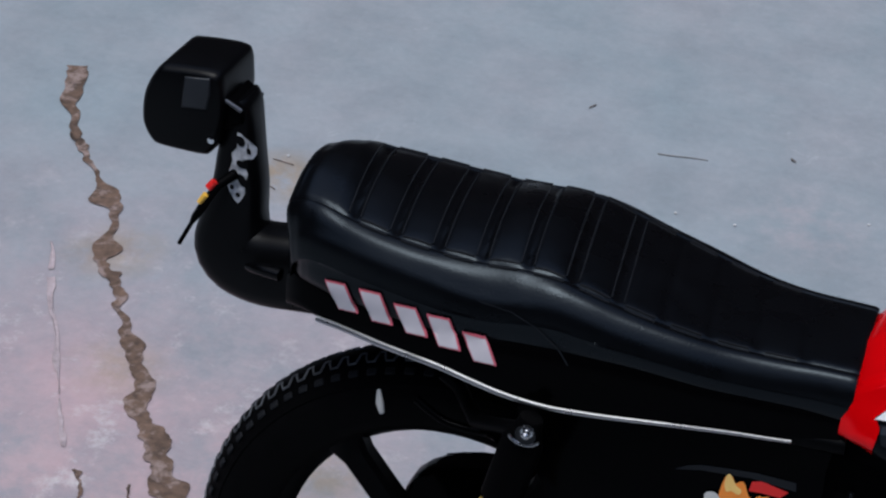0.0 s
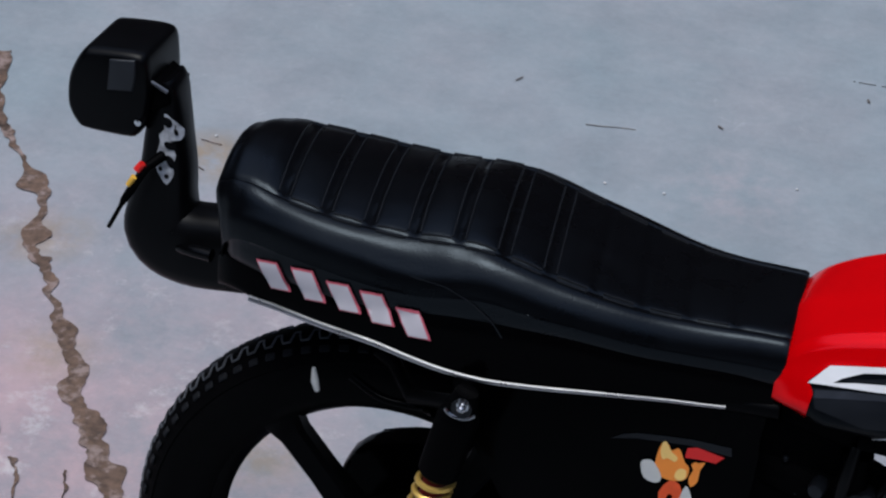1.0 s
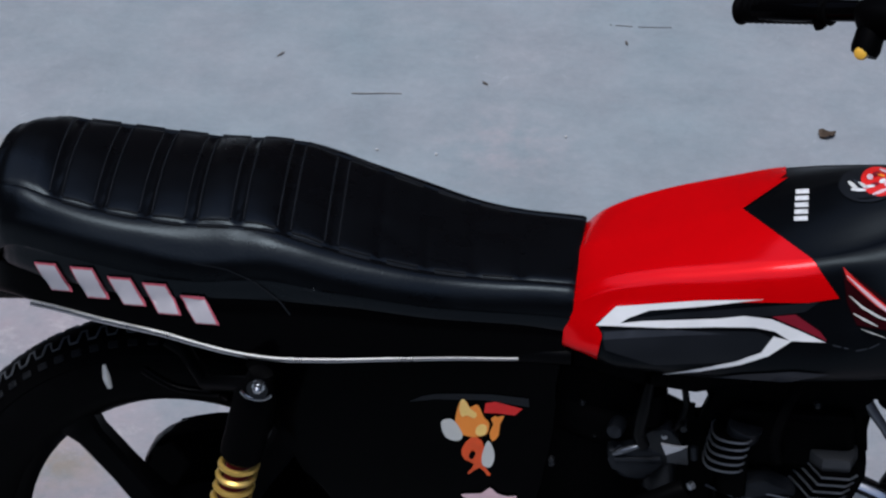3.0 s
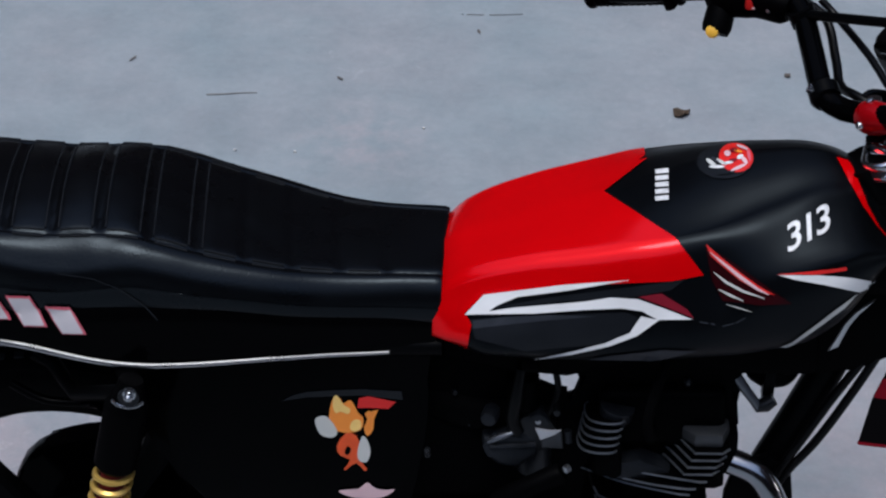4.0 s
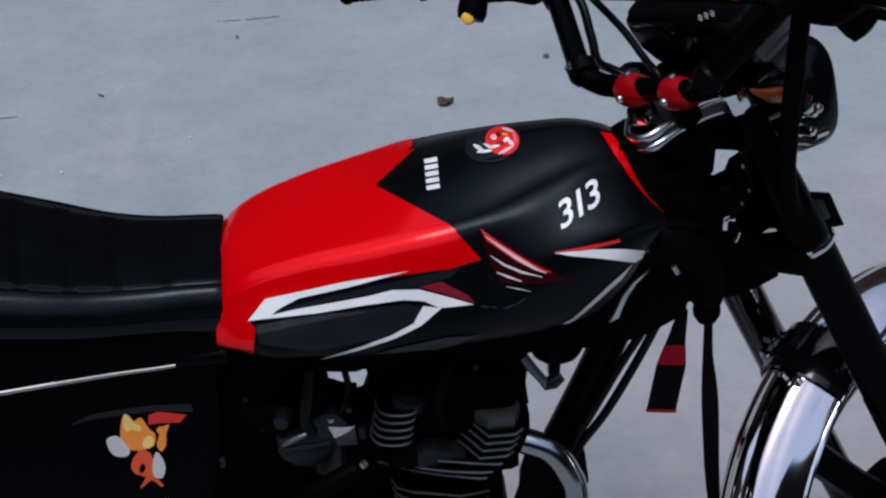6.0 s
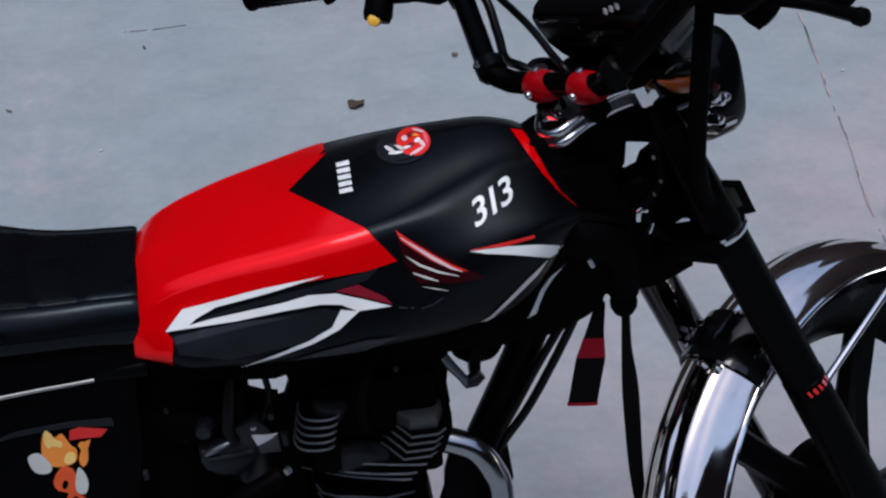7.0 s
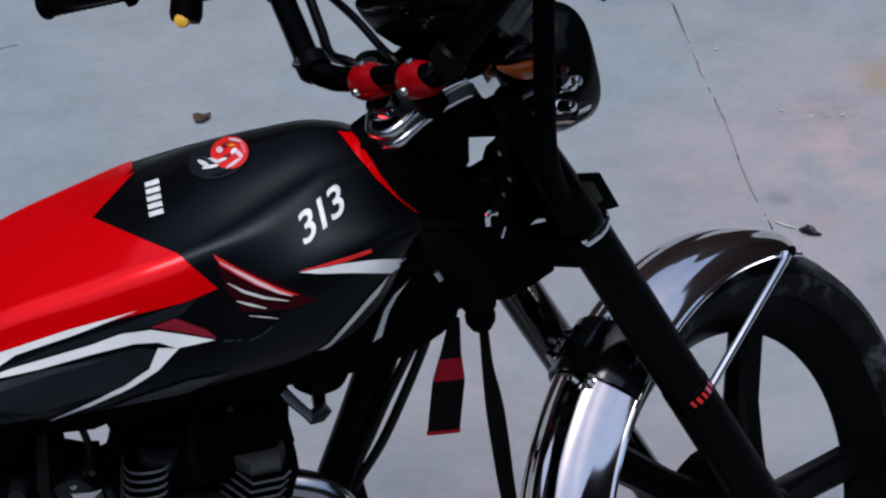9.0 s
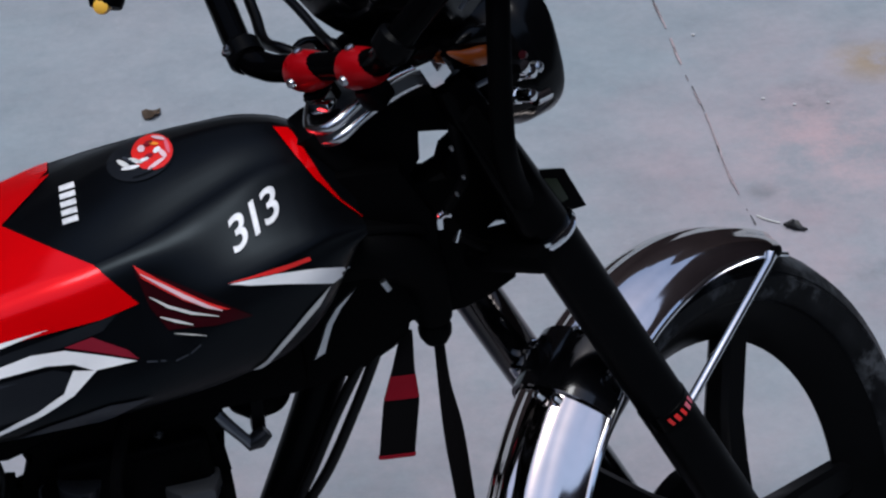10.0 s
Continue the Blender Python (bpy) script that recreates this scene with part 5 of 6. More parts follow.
for run in ([(0.878, -0.028, 0.650), (0.848, -0.03, 0.594), (0.818, -0.03, 0.543), (0.793, -0.03, 0.497), (0.768, -0.03, 0.452), (0.750, -0.03, 0.41)],
            [(0.885, -0.028, 0.650), (0.857, -0.03, 0.589), (0.832, -0.03, 0.539), (0.804, -0.03, 0.489), (0.772, -0.03, 0.444), (0.752, -0.03, 0.40)]):
    part("cable", sweep(spline(run, 6), 0.0048, 10), CABLE, bike, "black control cable")

# ---------------------------------------------------------------- steering assembly, turned to the left
STEER = pose(0.852, 0, 0.843, 0, -24, 0) @ pose(0, 0, 0, 0, 0, 40) @ pose(0, -0.012, 0)


def fpart(name, bm, mat, parent=bike, label=""):
    bm.transform(STEER)
    return part(name, bm, mat, parent, label)


for s_ in (-1, 1):
    y = s_ * 0.078
    fork_x = 0.034 if s_ < 0 else 0.045
    # both legs are one black; the left gets a glossier copy for its highlight
    finish = BLACK_SATIN if s_ < 0 else GLOSSIER_BLACK
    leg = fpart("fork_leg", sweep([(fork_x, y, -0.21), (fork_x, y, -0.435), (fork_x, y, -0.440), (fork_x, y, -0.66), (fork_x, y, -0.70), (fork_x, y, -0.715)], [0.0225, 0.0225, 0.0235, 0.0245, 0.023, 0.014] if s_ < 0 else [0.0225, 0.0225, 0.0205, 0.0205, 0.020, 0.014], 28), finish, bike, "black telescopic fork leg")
    fpart("fork_cover", sweep([(fork_x, y, -0.042), (fork_x, y, -0.06), (fork_x, y, -0.195), (fork_x, y, -0.203)], [0.015, 0.018, 0.0240, 0.0225], 28), BLACK_GLOSS, leg)
    fpart("ring", lathe([(0.0222, -0.005), (0.0262, -0.004), (0.0268, -0.001), (0.0250, 0.000), (0.0268, 0.001), (0.0262, 0.004), (0.0222, 0.005)], pose(fork_x, y, -0.206, 90, 0, 0), 32), CHROME, leg, "chrome double ring")
    fpart("top_nut", lathe([(0.004, -0.013), (0.009, -0.012), (0.0112, -0.008), (0.0112, 0.010), (0.0140, 0.011), (0.0140, 0.014)], pose(fork_x - 0.004, y, -0.024, 90, 0, 0), 6 if s_ < 0 else 20), CHROME, leg, "chrome top nut")
    fpart("band", lathe([(0.0222, -0.010), (0.0236, -0.009), (0.0236, 0.009), (0.0222, 0.010)], pose(fork_x, y, -0.425, 90, 0, 0), 32), BLACK_GLOSS if s_ < 0 else RED_DARK, leg, "band with small red letter bars" if s_ < 0 else "dark red band")
    if s_ < 0:
        for k in range(5):
            turn = -134 + 17 * k
            q = radians(turn)
            fpart("name_bar", box((0.0010, 0.0030 + 0.0008 * (k % 2), 0.0082), pose(fork_x + 0.0237 * math.cos(q), y + 0.0237 * math.sin(q), -0.425, 0, 0, turn) @ pose(0, 0, 0, 12, 0, 0), 0), PINK if k > 2 else RED_STICKER, leg)
# yokes
plate_line = [(-0.038, 0.006), (-0.030, -0.006), (-0.004, -0.016), (0.018, -0.034), (0.032, -0.056), (0.032, -0.078), (0.042, -0.088), (0.052, -0.078), (0.044, -0.060), (0.030, -0.040), (0.026, 0.0),
              (0.030, 0.040), (0.044, 0.060), (0.055, 0.078), (0.046, 0.092), (0.030, 0.088), (0.020, 0.066), (0.000, 0.052), (-0.022, 0.036), (-0.036, 0.022)]
smooth_line = [(p.x, p.y) for p in spline([Vector((u, v, 0)) for u, v in plate_line], 4, True)]
top = fpart("top_yoke", slab(smooth_line, 0.010, pose(0, 0, -0.034), 0.003), YOKE_SHADED, bike, "polished top fork yoke")
rim_line = [Vector((u, v, -0.028)) for u, v in spline([Vector((u + 0.004, v * 0.95)) for u, v in plate_line[15:] + plate_line[:6]], 5)]
taper = lambda k, n: ease([(0, 0.5), (0.30, 0.9), (0.55, 1.0), (0.72, 0.85), (0.86, 0.65), (1.0, 0.35)], k / (n - 1))
fpart("raised_rim", sweep(rim_line, [(0.0042 * taper(k, len(rim_line)), 0.0052 * taper(k, len(rim_line))) for k in range(len(rim_line))], 12, (0, 0, 1), square=2.4), YOKE, top, "polished raised edge")
lip_line = [Vector((u, v, -0.040)) for u, v in spline([Vector((u + 0.003, v * 0.97)) for u, v in plate_line[16:] + plate_line[:6]], 5)]
fpart("lower_lip", sweep(lip_line, [(0.0036 * taper(k, len(lip_line)), 0.0046 * taper(k, len(lip_line))) for k in range(len(lip_line))], 12, (0, 0, 1), square=2.4), YOKE, top, "polished lower lip")
# flat black disc puts the recess's shade on the plate
fpart("recess_shade", lathe([(0.004, -0.0015), (0.0105, -0.001), (0.0105, 0.002)], pose(-0.019, 0.0065, -0.0282, 90, 0, 0), 24), BLACK_PLASTIC, top, "black disc as the shade of the stem recess")
fpart("lock_plate", box((0.013, 0.024, 0.010), pose(-0.0135, 0.0125, -0.0200, 0, 18, 0), 0.003), CHROME, top, "bright lock plate")
fpart("steering_nut", lathe([(0.005, -0.010), (0.0105, -0.008), (0.0115, 0.004), (0.0140, 0.006)], pose(-0.004, 0.024, -0.021, 90, 0, 0), 6), CHROME, top, "chrome steering nut")
fpart("lock_bolt", lathe([(0.003, -0.006), (0.0065, -0.004), (0.0065, 0.006)], pose(0.006, -0.020, -0.024, 90, 0, 0), 6), CHROME, top, "chrome lock bolt")
fpart("lower_yoke", box((0.055, 0.19, 0.024), pose(0.024, 0, -0.212), 0.010), BLACK_PLASTIC, bike)
for s_ in (-1, 1):
    fpart("lamp_ear", box((0.020, 0.008, 0.09), pose(0.018, s_ * 0.098, -0.105), 0.003), BLACK_PLASTIC, bike)
# clamps and handlebar
clamp_form = [(0.0116, -0.0270), (0.0135, -0.0225), (0.0158, -0.0140), (0.0172, -0.0040), (0.0172, 0.0030), (0.0155, 0.0090), (0.0112, 0.0120)]
for y in (-0.034, 0.028):
    clamp = fpart("bar_clamp", lathe(clamp_form, pose(0.000, y - 0.002, 0.0065), 36), RED_METAL, bike, "red anodised handlebar clamp")
    fpart("bolt", lathe([(0.0014, -0.0030), (0.0030, -0.0034), (0.0044, -0.001), (0.0044, 0.003)], pose(-0.0168, y - 0.002, 0.0085, 0, 0, -90) @ pose(0, 0, 0, -25, 0, 0), 14), STEEL, clamp, "steel clamp bolt")
    fpart("bolt", lathe([(0.0020, -0.0030), (0.0040, -0.002), (0.0040, 0.002)], pose(0.004, y - 0.004, 0.0232, -90, 0, 0), 14), STEEL, clamp, "steel clamp bolt")
    fpart("base", box((0.024, 0.022, 0.022), pose(0.002, y, -0.022), 0.006), BLACK_SATIN, clamp, "black clamp base")
right_bar = [(0.0, 0.0, 0.010), (0.0, -0.048, 0.010), (0.000, -0.070, 0.0135), (0.0035, -0.090, 0.0250), (0.038, -0.128, 0.0475), (0.066, -0.158, 0.0680), (0.0745, -0.175, 0.0800), (0.070, -0.195, 0.0900), (0.0600, -0.225, 0.0975), (0.0454, -0.27, 0.1084), (0.0169, -0.33, 0.1190), (-0.001, -0.412, 0.1230)]
left_bar = [(x, -y, z) for x, y, z in right_bar]
handlebar = fpart("handlebar", sweep(spline(left_bar[:0:-1] + right_bar, 6), 0.0118, 16), BLACK_GLOSS, bike, "gloss black handlebar turned to the lock")
brace = fpart("cross_brace", sweep([(0.066, 0.152, 0.0730), (0.066, 0.0, 0.0735), (0.066, -0.152, 0.0730)], 0.0052, 12), BLACK_SATIN, handlebar, "thin black cross brace")
for s_ in (1, -1):
    fpart("brace_lug", sweep([(0.066, s_ * 0.158, 0.062), (0.067, s_ * 0.160, 0.078)], 0.0145, 16), BLACK_SATIN, handlebar)
    collar = fpart("bar_joint", sweep([(-0.001, s_ * 0.082, 0.0205), (0.000, s_ * 0.084, 0.0215), (0.008, s_ * 0.093, 0.0285), (0.009, s_ * 0.094, 0.0290)], [0.0135, 0.0160, 0.0160, 0.0135], 18), BLACK_SATIN, handlebar, "black clamp collar on the bar")
    if s_ > 0:
        fpart("collar_bolt", lathe([(0.002, -0.004), (0.0040, -0.003), (0.0040, 0.004)], pose(-0.007, s_ * 0.092, 0.037, 0, 0, -60), 10), STEEL, collar, "small steel bolt")
    root, tip = Vector((0.0335, s_ * 0.295, 0.1125)), Vector((-0.001, s_ * 0.412, 0.1230))
    way = (tip - root).normalized()
    line = [root.lerp(tip, k / 60) for k in range(61)]
    sizes = [0.0142 + (0.0006 if k % 4 < 2 else 0.0) for k in range(61)]
    sizes[0:2], sizes[57:61] = [0.0130, 0.0158], [0.0158, 0.0166, 0.0166, 0.0135]
    grip = fpart("grip", sweep(line, sizes, 24), RUBBER, handlebar, "black ribbed rubber grip")
    fpart("end_plug", sweep([tip, tip + way * 0.002], 0.0105, 18), BLACK_SATIN, grip)
# left switch pod with its buttons
pod = fpart("switch_pod", sweep(spline([(0.069, 0.174, 0.078), (0.062, 0.205, 0.0925), (0.053, 0.232, 0.1000), (0.045, 0.262, 0.1060)], 4), [0.0140, 0.0180, 0.0190, 0.0195, 0.0200, 0.0205, 0.0215, 0.0215, 0.0220, 0.0220, 0.0210, 0.0195, 0.0150], 18, square=3.0), BLACK_PLASTIC, handlebar, "black switch pod")
fpart("button_housing", sweep([(0.046, 0.246, 0.098), (0.036, 0.246, 0.090), (0.022, 0.245, 0.0785), (0.017, 0.245, 0.0745)], [0.0150, 0.0155, 0.0160, 0.0140], 18), BLACK_PLASTIC, pod)
fpart("horn_button", lathe([(0.004, -0.0060), (0.0065, -0.0050), (0.0078, -0.001), (0.0078, 0.006)], pose(0.0130, 0.2410, 0.0800, 0, 0, -50) @ pose(0, 0, 0, -20, 0, 0), 20), YELLOW, pod, "yellow push button")
fpart("red_switch", box((0.019, 0.012, 0.026), pose(0.0500, 0.2010, 0.1010, 0, 24, -40), 0.004), RED_STICKER, pod, "red switch")
fpart("switch_line", box((0.0145, 0.0012, 0.0018), pose(0.0466, 0.1960, 0.0900, 0, 24, -40), 0), PALE_PINK, pod)
fpart("screw", lathe([(0.001, -0.003), (0.0036, -0.002), (0.0036, 0.003)], pose(0.0500, 0.1850, 0.0860, 0, 0, -50), 10), STEEL, pod, "small steel screw")
fpart("lever_stop", lathe([(0.003, -0.006), (0.007, -0.004), (0.007, 0.006)], pose(0.020, 0.306, 0.1035, 90, 0, 0), 14), BLACK_PLASTIC, pod)
lever = fpart("lever", sweep(spline([(0.082, 0.205, 0.094), (0.092, 0.250, 0.098), (0.085, 0.31, 0.103), (0.060, 0.38, 0.106), (0.046, 0.41, 0.107)], 6), [(0.0075, 0.005)] * 25, 10), BLACK_SATIN, handlebar, "black control lever")
fpart("ball_end", lathe([(0.002, -0.009), (0.0075, -0.006), (0.009, 0.0), (0.0075, 0.006), (0.002, 0.009)], pose(0.045, 0.412, 0.107), 14), BLACK_SATIN, lever)
# right throttle housing, brake perch and lever
house = fpart("throttle_housing", sweep(spline([(0.071, -0.188, 0.080), (0.064, -0.220, 0.085), (0.052, -0.250, 0.092), (0.042, -0.272, 0.100)], 3), [0.0180, 0.0250, 0.0275, 0.0280, 0.0280, 0.0275, 0.0260, 0.0240, 0.0200, 0.0160], 18, square=3.0), BLACK_PLASTIC, handlebar, "black throttle housing")
fpart("perch", lathe([(0.006, -0.016), (0.0145, -0.014), (0.0165, -0.004), (0.0165, 0.010), (0.010, 0.016)], pose(0.058, -0.246, 0.058, 60, 0, 0), 20), BLACK_PLASTIC, house)
brake = fpart("lever", sweep(spline([(0.062, -0.238, 0.066), (0.072, -0.262, 0.056), (0.068, -0.300, 0.054), (0.056, -0.340, 0.055), (0.046, -0.366, 0.058)], 6), [(0.0085, 0.0060)] * 25, 12), BLACK_SATIN, handlebar, "black brake lever")
fpart("ball_end", lathe([(0.002, -0.009), (0.0075, -0.006), (0.0092, 0.0), (0.0075, 0.006), (0.002, 0.009)], pose(0.045, -0.369, 0.058), 14), BLACK_SATIN, brake)
fpart("kill_switch", box((0.011, 0.010, 0.020), pose(0.0600, -0.110, 0.0880), 0.003), RED_STICKER, handlebar, "red switch")
# instruments and headlamp
shell = [(0.060, -0.090), (0.060, 0.036), (0.066, 0.054), (0.088, 0.064), (0.140, 0.064), (0.152, 0.050), (0.152, -0.078), (0.140, -0.096), (0.085, -0.100)]
rim_of = lambda grow, z, back: [Vector((0.106 + (p.x - 0.106) * grow + back, 0.012 + p.y * grow, z)) for p in spline([Vector((u, v, 0)) for u, v in shell], 4, True)]
dash = fpart("speedometer_housing", loft([rim_of(0.62, -0.034, 0.012), rim_of(0.78, -0.028, 0.008), rim_of(0.88, -0.010, 0.003), rim_of(0.96, 0.010, 0.0), rim_of(1.0, 0.030, 0.0), rim_of(1.0, 0.042, 0.0), rim_of(0.97, 0.047, 0.0), rim_of(0.90, 0.049, 0.0)]), DASH, bike, "glossy black speedometer housing")
fpart("rear_cowl", box((0.05, 0.15, 0.055), pose(0.085, 0.012, -0.055, 0, 14, 0), 0.018, seg=4), BLACK_PLASTIC, dash)
fpart("knob", lathe([(0.004, -0.0060), (0.0085, -0.0055), (0.0095, -0.002), (0.0125, -0.001), (0.0135, 0.004)], pose(0.0625, 0.006, 0.030, 0, 0, -90), 28), GLOSSIER_BLACK, dash, "round reset knob")
fpart("moulded_step", sweep(spline([(0.0605, 0.030, 0.0140), (0.0590, 0.006, 0.0120), (0.0590, -0.014, 0.0180), (0.0590, -0.030, 0.0280), (0.0600, -0.060, 0.0280)], 5), 0.0030, 8), GLOSSIER_BLACK, dash, "moulded ridge")
fpart("moulded_step", sweep(spline([(0.0600, -0.022, 0.0150), (0.0600, -0.045, 0.0155), (0.0605, -0.066, 0.0150)], 5), 0.0022, 8), GLOSSIER_BLACK, dash, "moulded ridge")
fpart("upper_ridge", sweep(spline([(0.0610, 0.052, 0.0420), (0.0590, 0.030, 0.0430), (0.0590, 0.010, 0.0430), (0.0600, -0.008, 0.0425)], 5), 0.0030, 8), GLOSSIER_BLACK, dash, "moulded ridge")
for k in range(3):
    fpart("mark_bar", box((0.0016, 0.0058, 0.0052), pose(0.0600 + 0.001 * k, -0.047 - 0.0084 * k, 0.0530 + 0.0022 * k, 0, 20, -20), 0), CREAM, dash)
# thin pale rod drawn as the highlight along the right riser
fpart("bar_highlight", sweep([(0.0530, -0.118, 0.0150), (0.0760, -0.138, 0.0290)], 0.0021, 8), ALLOY, dash, "pale rod as a highlight on the bar")
AIM = Vector((math.cos(radians(24)), 0, -math.sin(radians(24))))
LIFT = Vector((math.sin(radians(24)), 0, math.cos(radians(24))))
LAMP_AT = Vector((0.161, 0.014, -0.118))


def lamp_ring(along, grow):
    ring = []
    for a in np.linspace(0, 2 * math.pi, 48, endpoint=False):
        c, s_ = math.cos(a), math.sin(a)
        ring.append(LAMP_AT + AIM * along + Vector((0, 0.0680 * grow * math.copysign(abs(c) ** 0.62, c), 0)) + LIFT * (0.0620 * grow * math.copysign(abs(s_) ** 0.62, s_)))
    return ring


lamp = fpart("headlamp", loft([lamp_ring(a, g) for a, g in ((-0.105, 0.35), (-0.095, 0.55), (-0.06, 0.80), (-0.026, 0.93), (-0.022, 0.96), (-0.016, 1.0), (0.008, 1.0), (0.014, 0.97), (0.014, 0.90))]), LAMP_SHELL, bike, "glossy black rounded rectangular headlamp")
fpart("lens", loft([lamp_ring(a, g) for a, g in ((0.010, 0.90), (0.016, 0.86), (0.022, 0.6), (0.024, 0.2))]), CHROME, lamp, "bright lamp glass")
fpart("lamp_bracket", box((0.06, 0.19, 0.05), pose(0.085, 0.01, -0.07), 0.012), BLACK_PLASTIC, lamp)
for x, y, z, r, n_ in ((0.098, -0.080, -0.084, 0.0072, 6), (0.103, -0.079, -0.094, 0.0055, 14), (0.086, -0.084, -0.104, 0.0055, 14)):
    fpart("bolt", lathe([(0.003, -0.012), (r * 0.9, -0.011), (r, -0.008), (r, 0.004), (r * 1.25, 0.005), (r * 1.25, 0.010)], pose(x, y, z), n_), CHROME, lamp, "chrome lamp bolt")
fpart("adjuster", sweep([(0.090, -0.088, -0.113), (0.108, -0.085, -0.122)], 0.0050, 14), CHROME, lamp, "chrome adjuster rod")
fpart("adjuster_end", lathe([(0.002, -0.006), (0.005, -0.004), (0.005, 0.004)], pose(0.128, -0.066, -0.110), 12), STEEL, lamp)
for s_ in (-1, 1):
    flasher = fpart("front_indicator", sweep([(0.045, s_ * 0.080, -0.030), (0.055, s_ * 0.086, -0.033), (0.064, s_ * 0.092, -0.037)], [0.010, 0.010, 0.012], 14), BLACK_PLASTIC, bike, "front indicator with amber lens")
    fpart("lens", sweep(spline([(0.0330, s_ * 0.100, -0.0105), (0.0400, s_ * 0.101, -0.0200), (0.0500, s_ * 0.101, -0.0300), (0.0600, s_ * 0.101, -0.0375), (0.0715, s_ * 0.100, -0.0460)], 3), [0.0008, 0.0020, 0.0030, 0.0038, 0.0050, 0.0062, 0.0074, 0.0082, 0.0086, 0.0088, 0.0088, 0.0084, 0.0060], 16), AMBER, flasher, "amber lens")
    fpart("grey_rod", sweep([(0.042, s_ * 0.085, -0.0575), (0.073, s_ * 0.085, -0.0702)], 0.0024, 8), ALLOY, flasher, "thin dull grey rod")
    fpart("rear_lens", sweep([(0.104, s_ * 0.089, -0.0760), (0.109, s_ * 0.085, -0.0810)], [0.0034, 0.0028], 10), RED_SHADE, flasher, "dark red side lens")
    fpart("cap", sweep(spline([(0.046, s_ * 0.098, -0.0140), (0.060, s_ * 0.099, -0.0190), (0.076, s_ * 0.098, -0.0310), (0.092, s_ * 0.094, -0.0470)], 3), [0.002, 0.004, 0.006, 0.008, 0.009, 0.009, 0.009, 0.008, 0.007, 0.005], 14), LAMP_SHELL, flasher, "black indicator cap")
plate = fpart("reflector_bracket", slab([(0.038, -0.142), (0.074, -0.174), (0.0725, -0.216), (0.060, -0.208), (0.052, -0.198), (0.036, -0.180)], 0.010, pose(0, -0.088, 0, 90, 0, 0), 0.003), BLACK_PLASTIC, bike, "black reflector bracket")
fpart("reflector", slab([(0.041, -0.154), (0.0585, -0.171), (0.0575, -0.193), (0.0455, -0.188)], 0.003, pose(0, -0.0945, 0, 90, 0, 0), 0.001), MOSS, plate, "dark green reflector face")
for pts, r in (([(0.0817, 0.14, 0.0826), (0.0788, 0.12, 0.0598), (0.0507, 0.06, 0.0416), (0.0288, 0.02, 0.0219), (0.0155, -0.005, 0.0143), (0.020, -0.006, -0.030)], 0.0040),
               ([(0.078, 0.185, 0.090), (0.0919, 0.16, 0.0533), (0.0627, 0.13, 0.0229), (0.0375, 0.105, 0.0093), (0.0275, 0.07, 0.0060), (0.035, 0.03, -0.030)], 0.0050)):
    fpart("cable", sweep(spline(pts, 7), r, 10), CABLE, bike, "black control cable")
fpart("cable_sleeve", sweep(spline([(0.072, -0.215, 0.070), (0.090, -0.165, 0.060), (0.0781, -0.142, 0.0168), (0.0505, -0.140, -0.0161), (0.0298, -0.130, -0.0554), (0.0135, -0.120, -0.0922), (0.0150, -0.104, -0.1290), (0.022, -0.090, -0.160)], 6), 0.0098, 16), RUBBER, bike, "taped black cable sleeve hanging by the fork")
# front wheel and chrome mudguard
AX = Vector((0.063, 0, -0.672))
front = wheel("front_wheel", STEER @ Matrix.Translation(AX), 0.291, 0.072, 41, "black five-spoke front wheel", 0, 0.042, 0.052, TYRE_WORN, 0.2005, 0.018)
part("brake_drum", lathe([(0.03, 0.060), (0.070, 0.058), (0.078, 0.048), (0.078, 0.03)], None, 40), BLACK_SATIN, front)
GUARD = [(40, 0.3060, 0.022), (55, 0.3130, 0.029), (75, 0.320, 0.040), (100, 0.325, 0.049), (172, 0.327, 0.052)]


def guard_at(deg):
    """The mudguard's crown radius and the depth of its skirt at an angle round the axle."""
    return ease([(g[0], g[1]) for g in GUARD], deg), ease([(g[0], g[2]) for g in GUARD], deg)


def spin(deg, r, y):
    return AX + Vector((math.cos(radians(deg)) * r, y, math.sin(radians(deg)) * r))


rings = []
for deg in np.linspace(40, 172, 54):
    r0, deep = guard_at(deg)
    w = 0.051 * (0.80 + 0.20 * min(1, (deg - 40) / 9) ** 0.5)
    ring = [spin(deg, r0 - deep * (0.38 * abs(u) ** 6 + 0.62 * u * u) + 0.0020 * math.exp(-((abs(u) - 0.44) / 0.11) ** 2), w * u) for u in np.linspace(-1, 1, 35)]
    ring += [spin(deg, r0 - 0.0025 - deep * (0.38 * abs(u) ** 6 + 0.62 * u * u), (w - 0.0015) * u) for u in np.linspace(1, -1, 19)]
    rings.append(ring)
guard = fpart("front_mudguard", loft(rings), CHROME_WAVY, bike, "chrome front mudguard")
sheet = guard.data.attributes.new("sheet", "FLOAT_VECTOR", "POINT")
across = list(np.linspace(-1, 1, 35)) + list(np.linspace(1, -1, 19))
for k, v in enumerate(sheet.data):
    v.vector = (across[k % len(across)] * 2.2 + 3.3, (k // len(across)) * 0.035, 0.0)
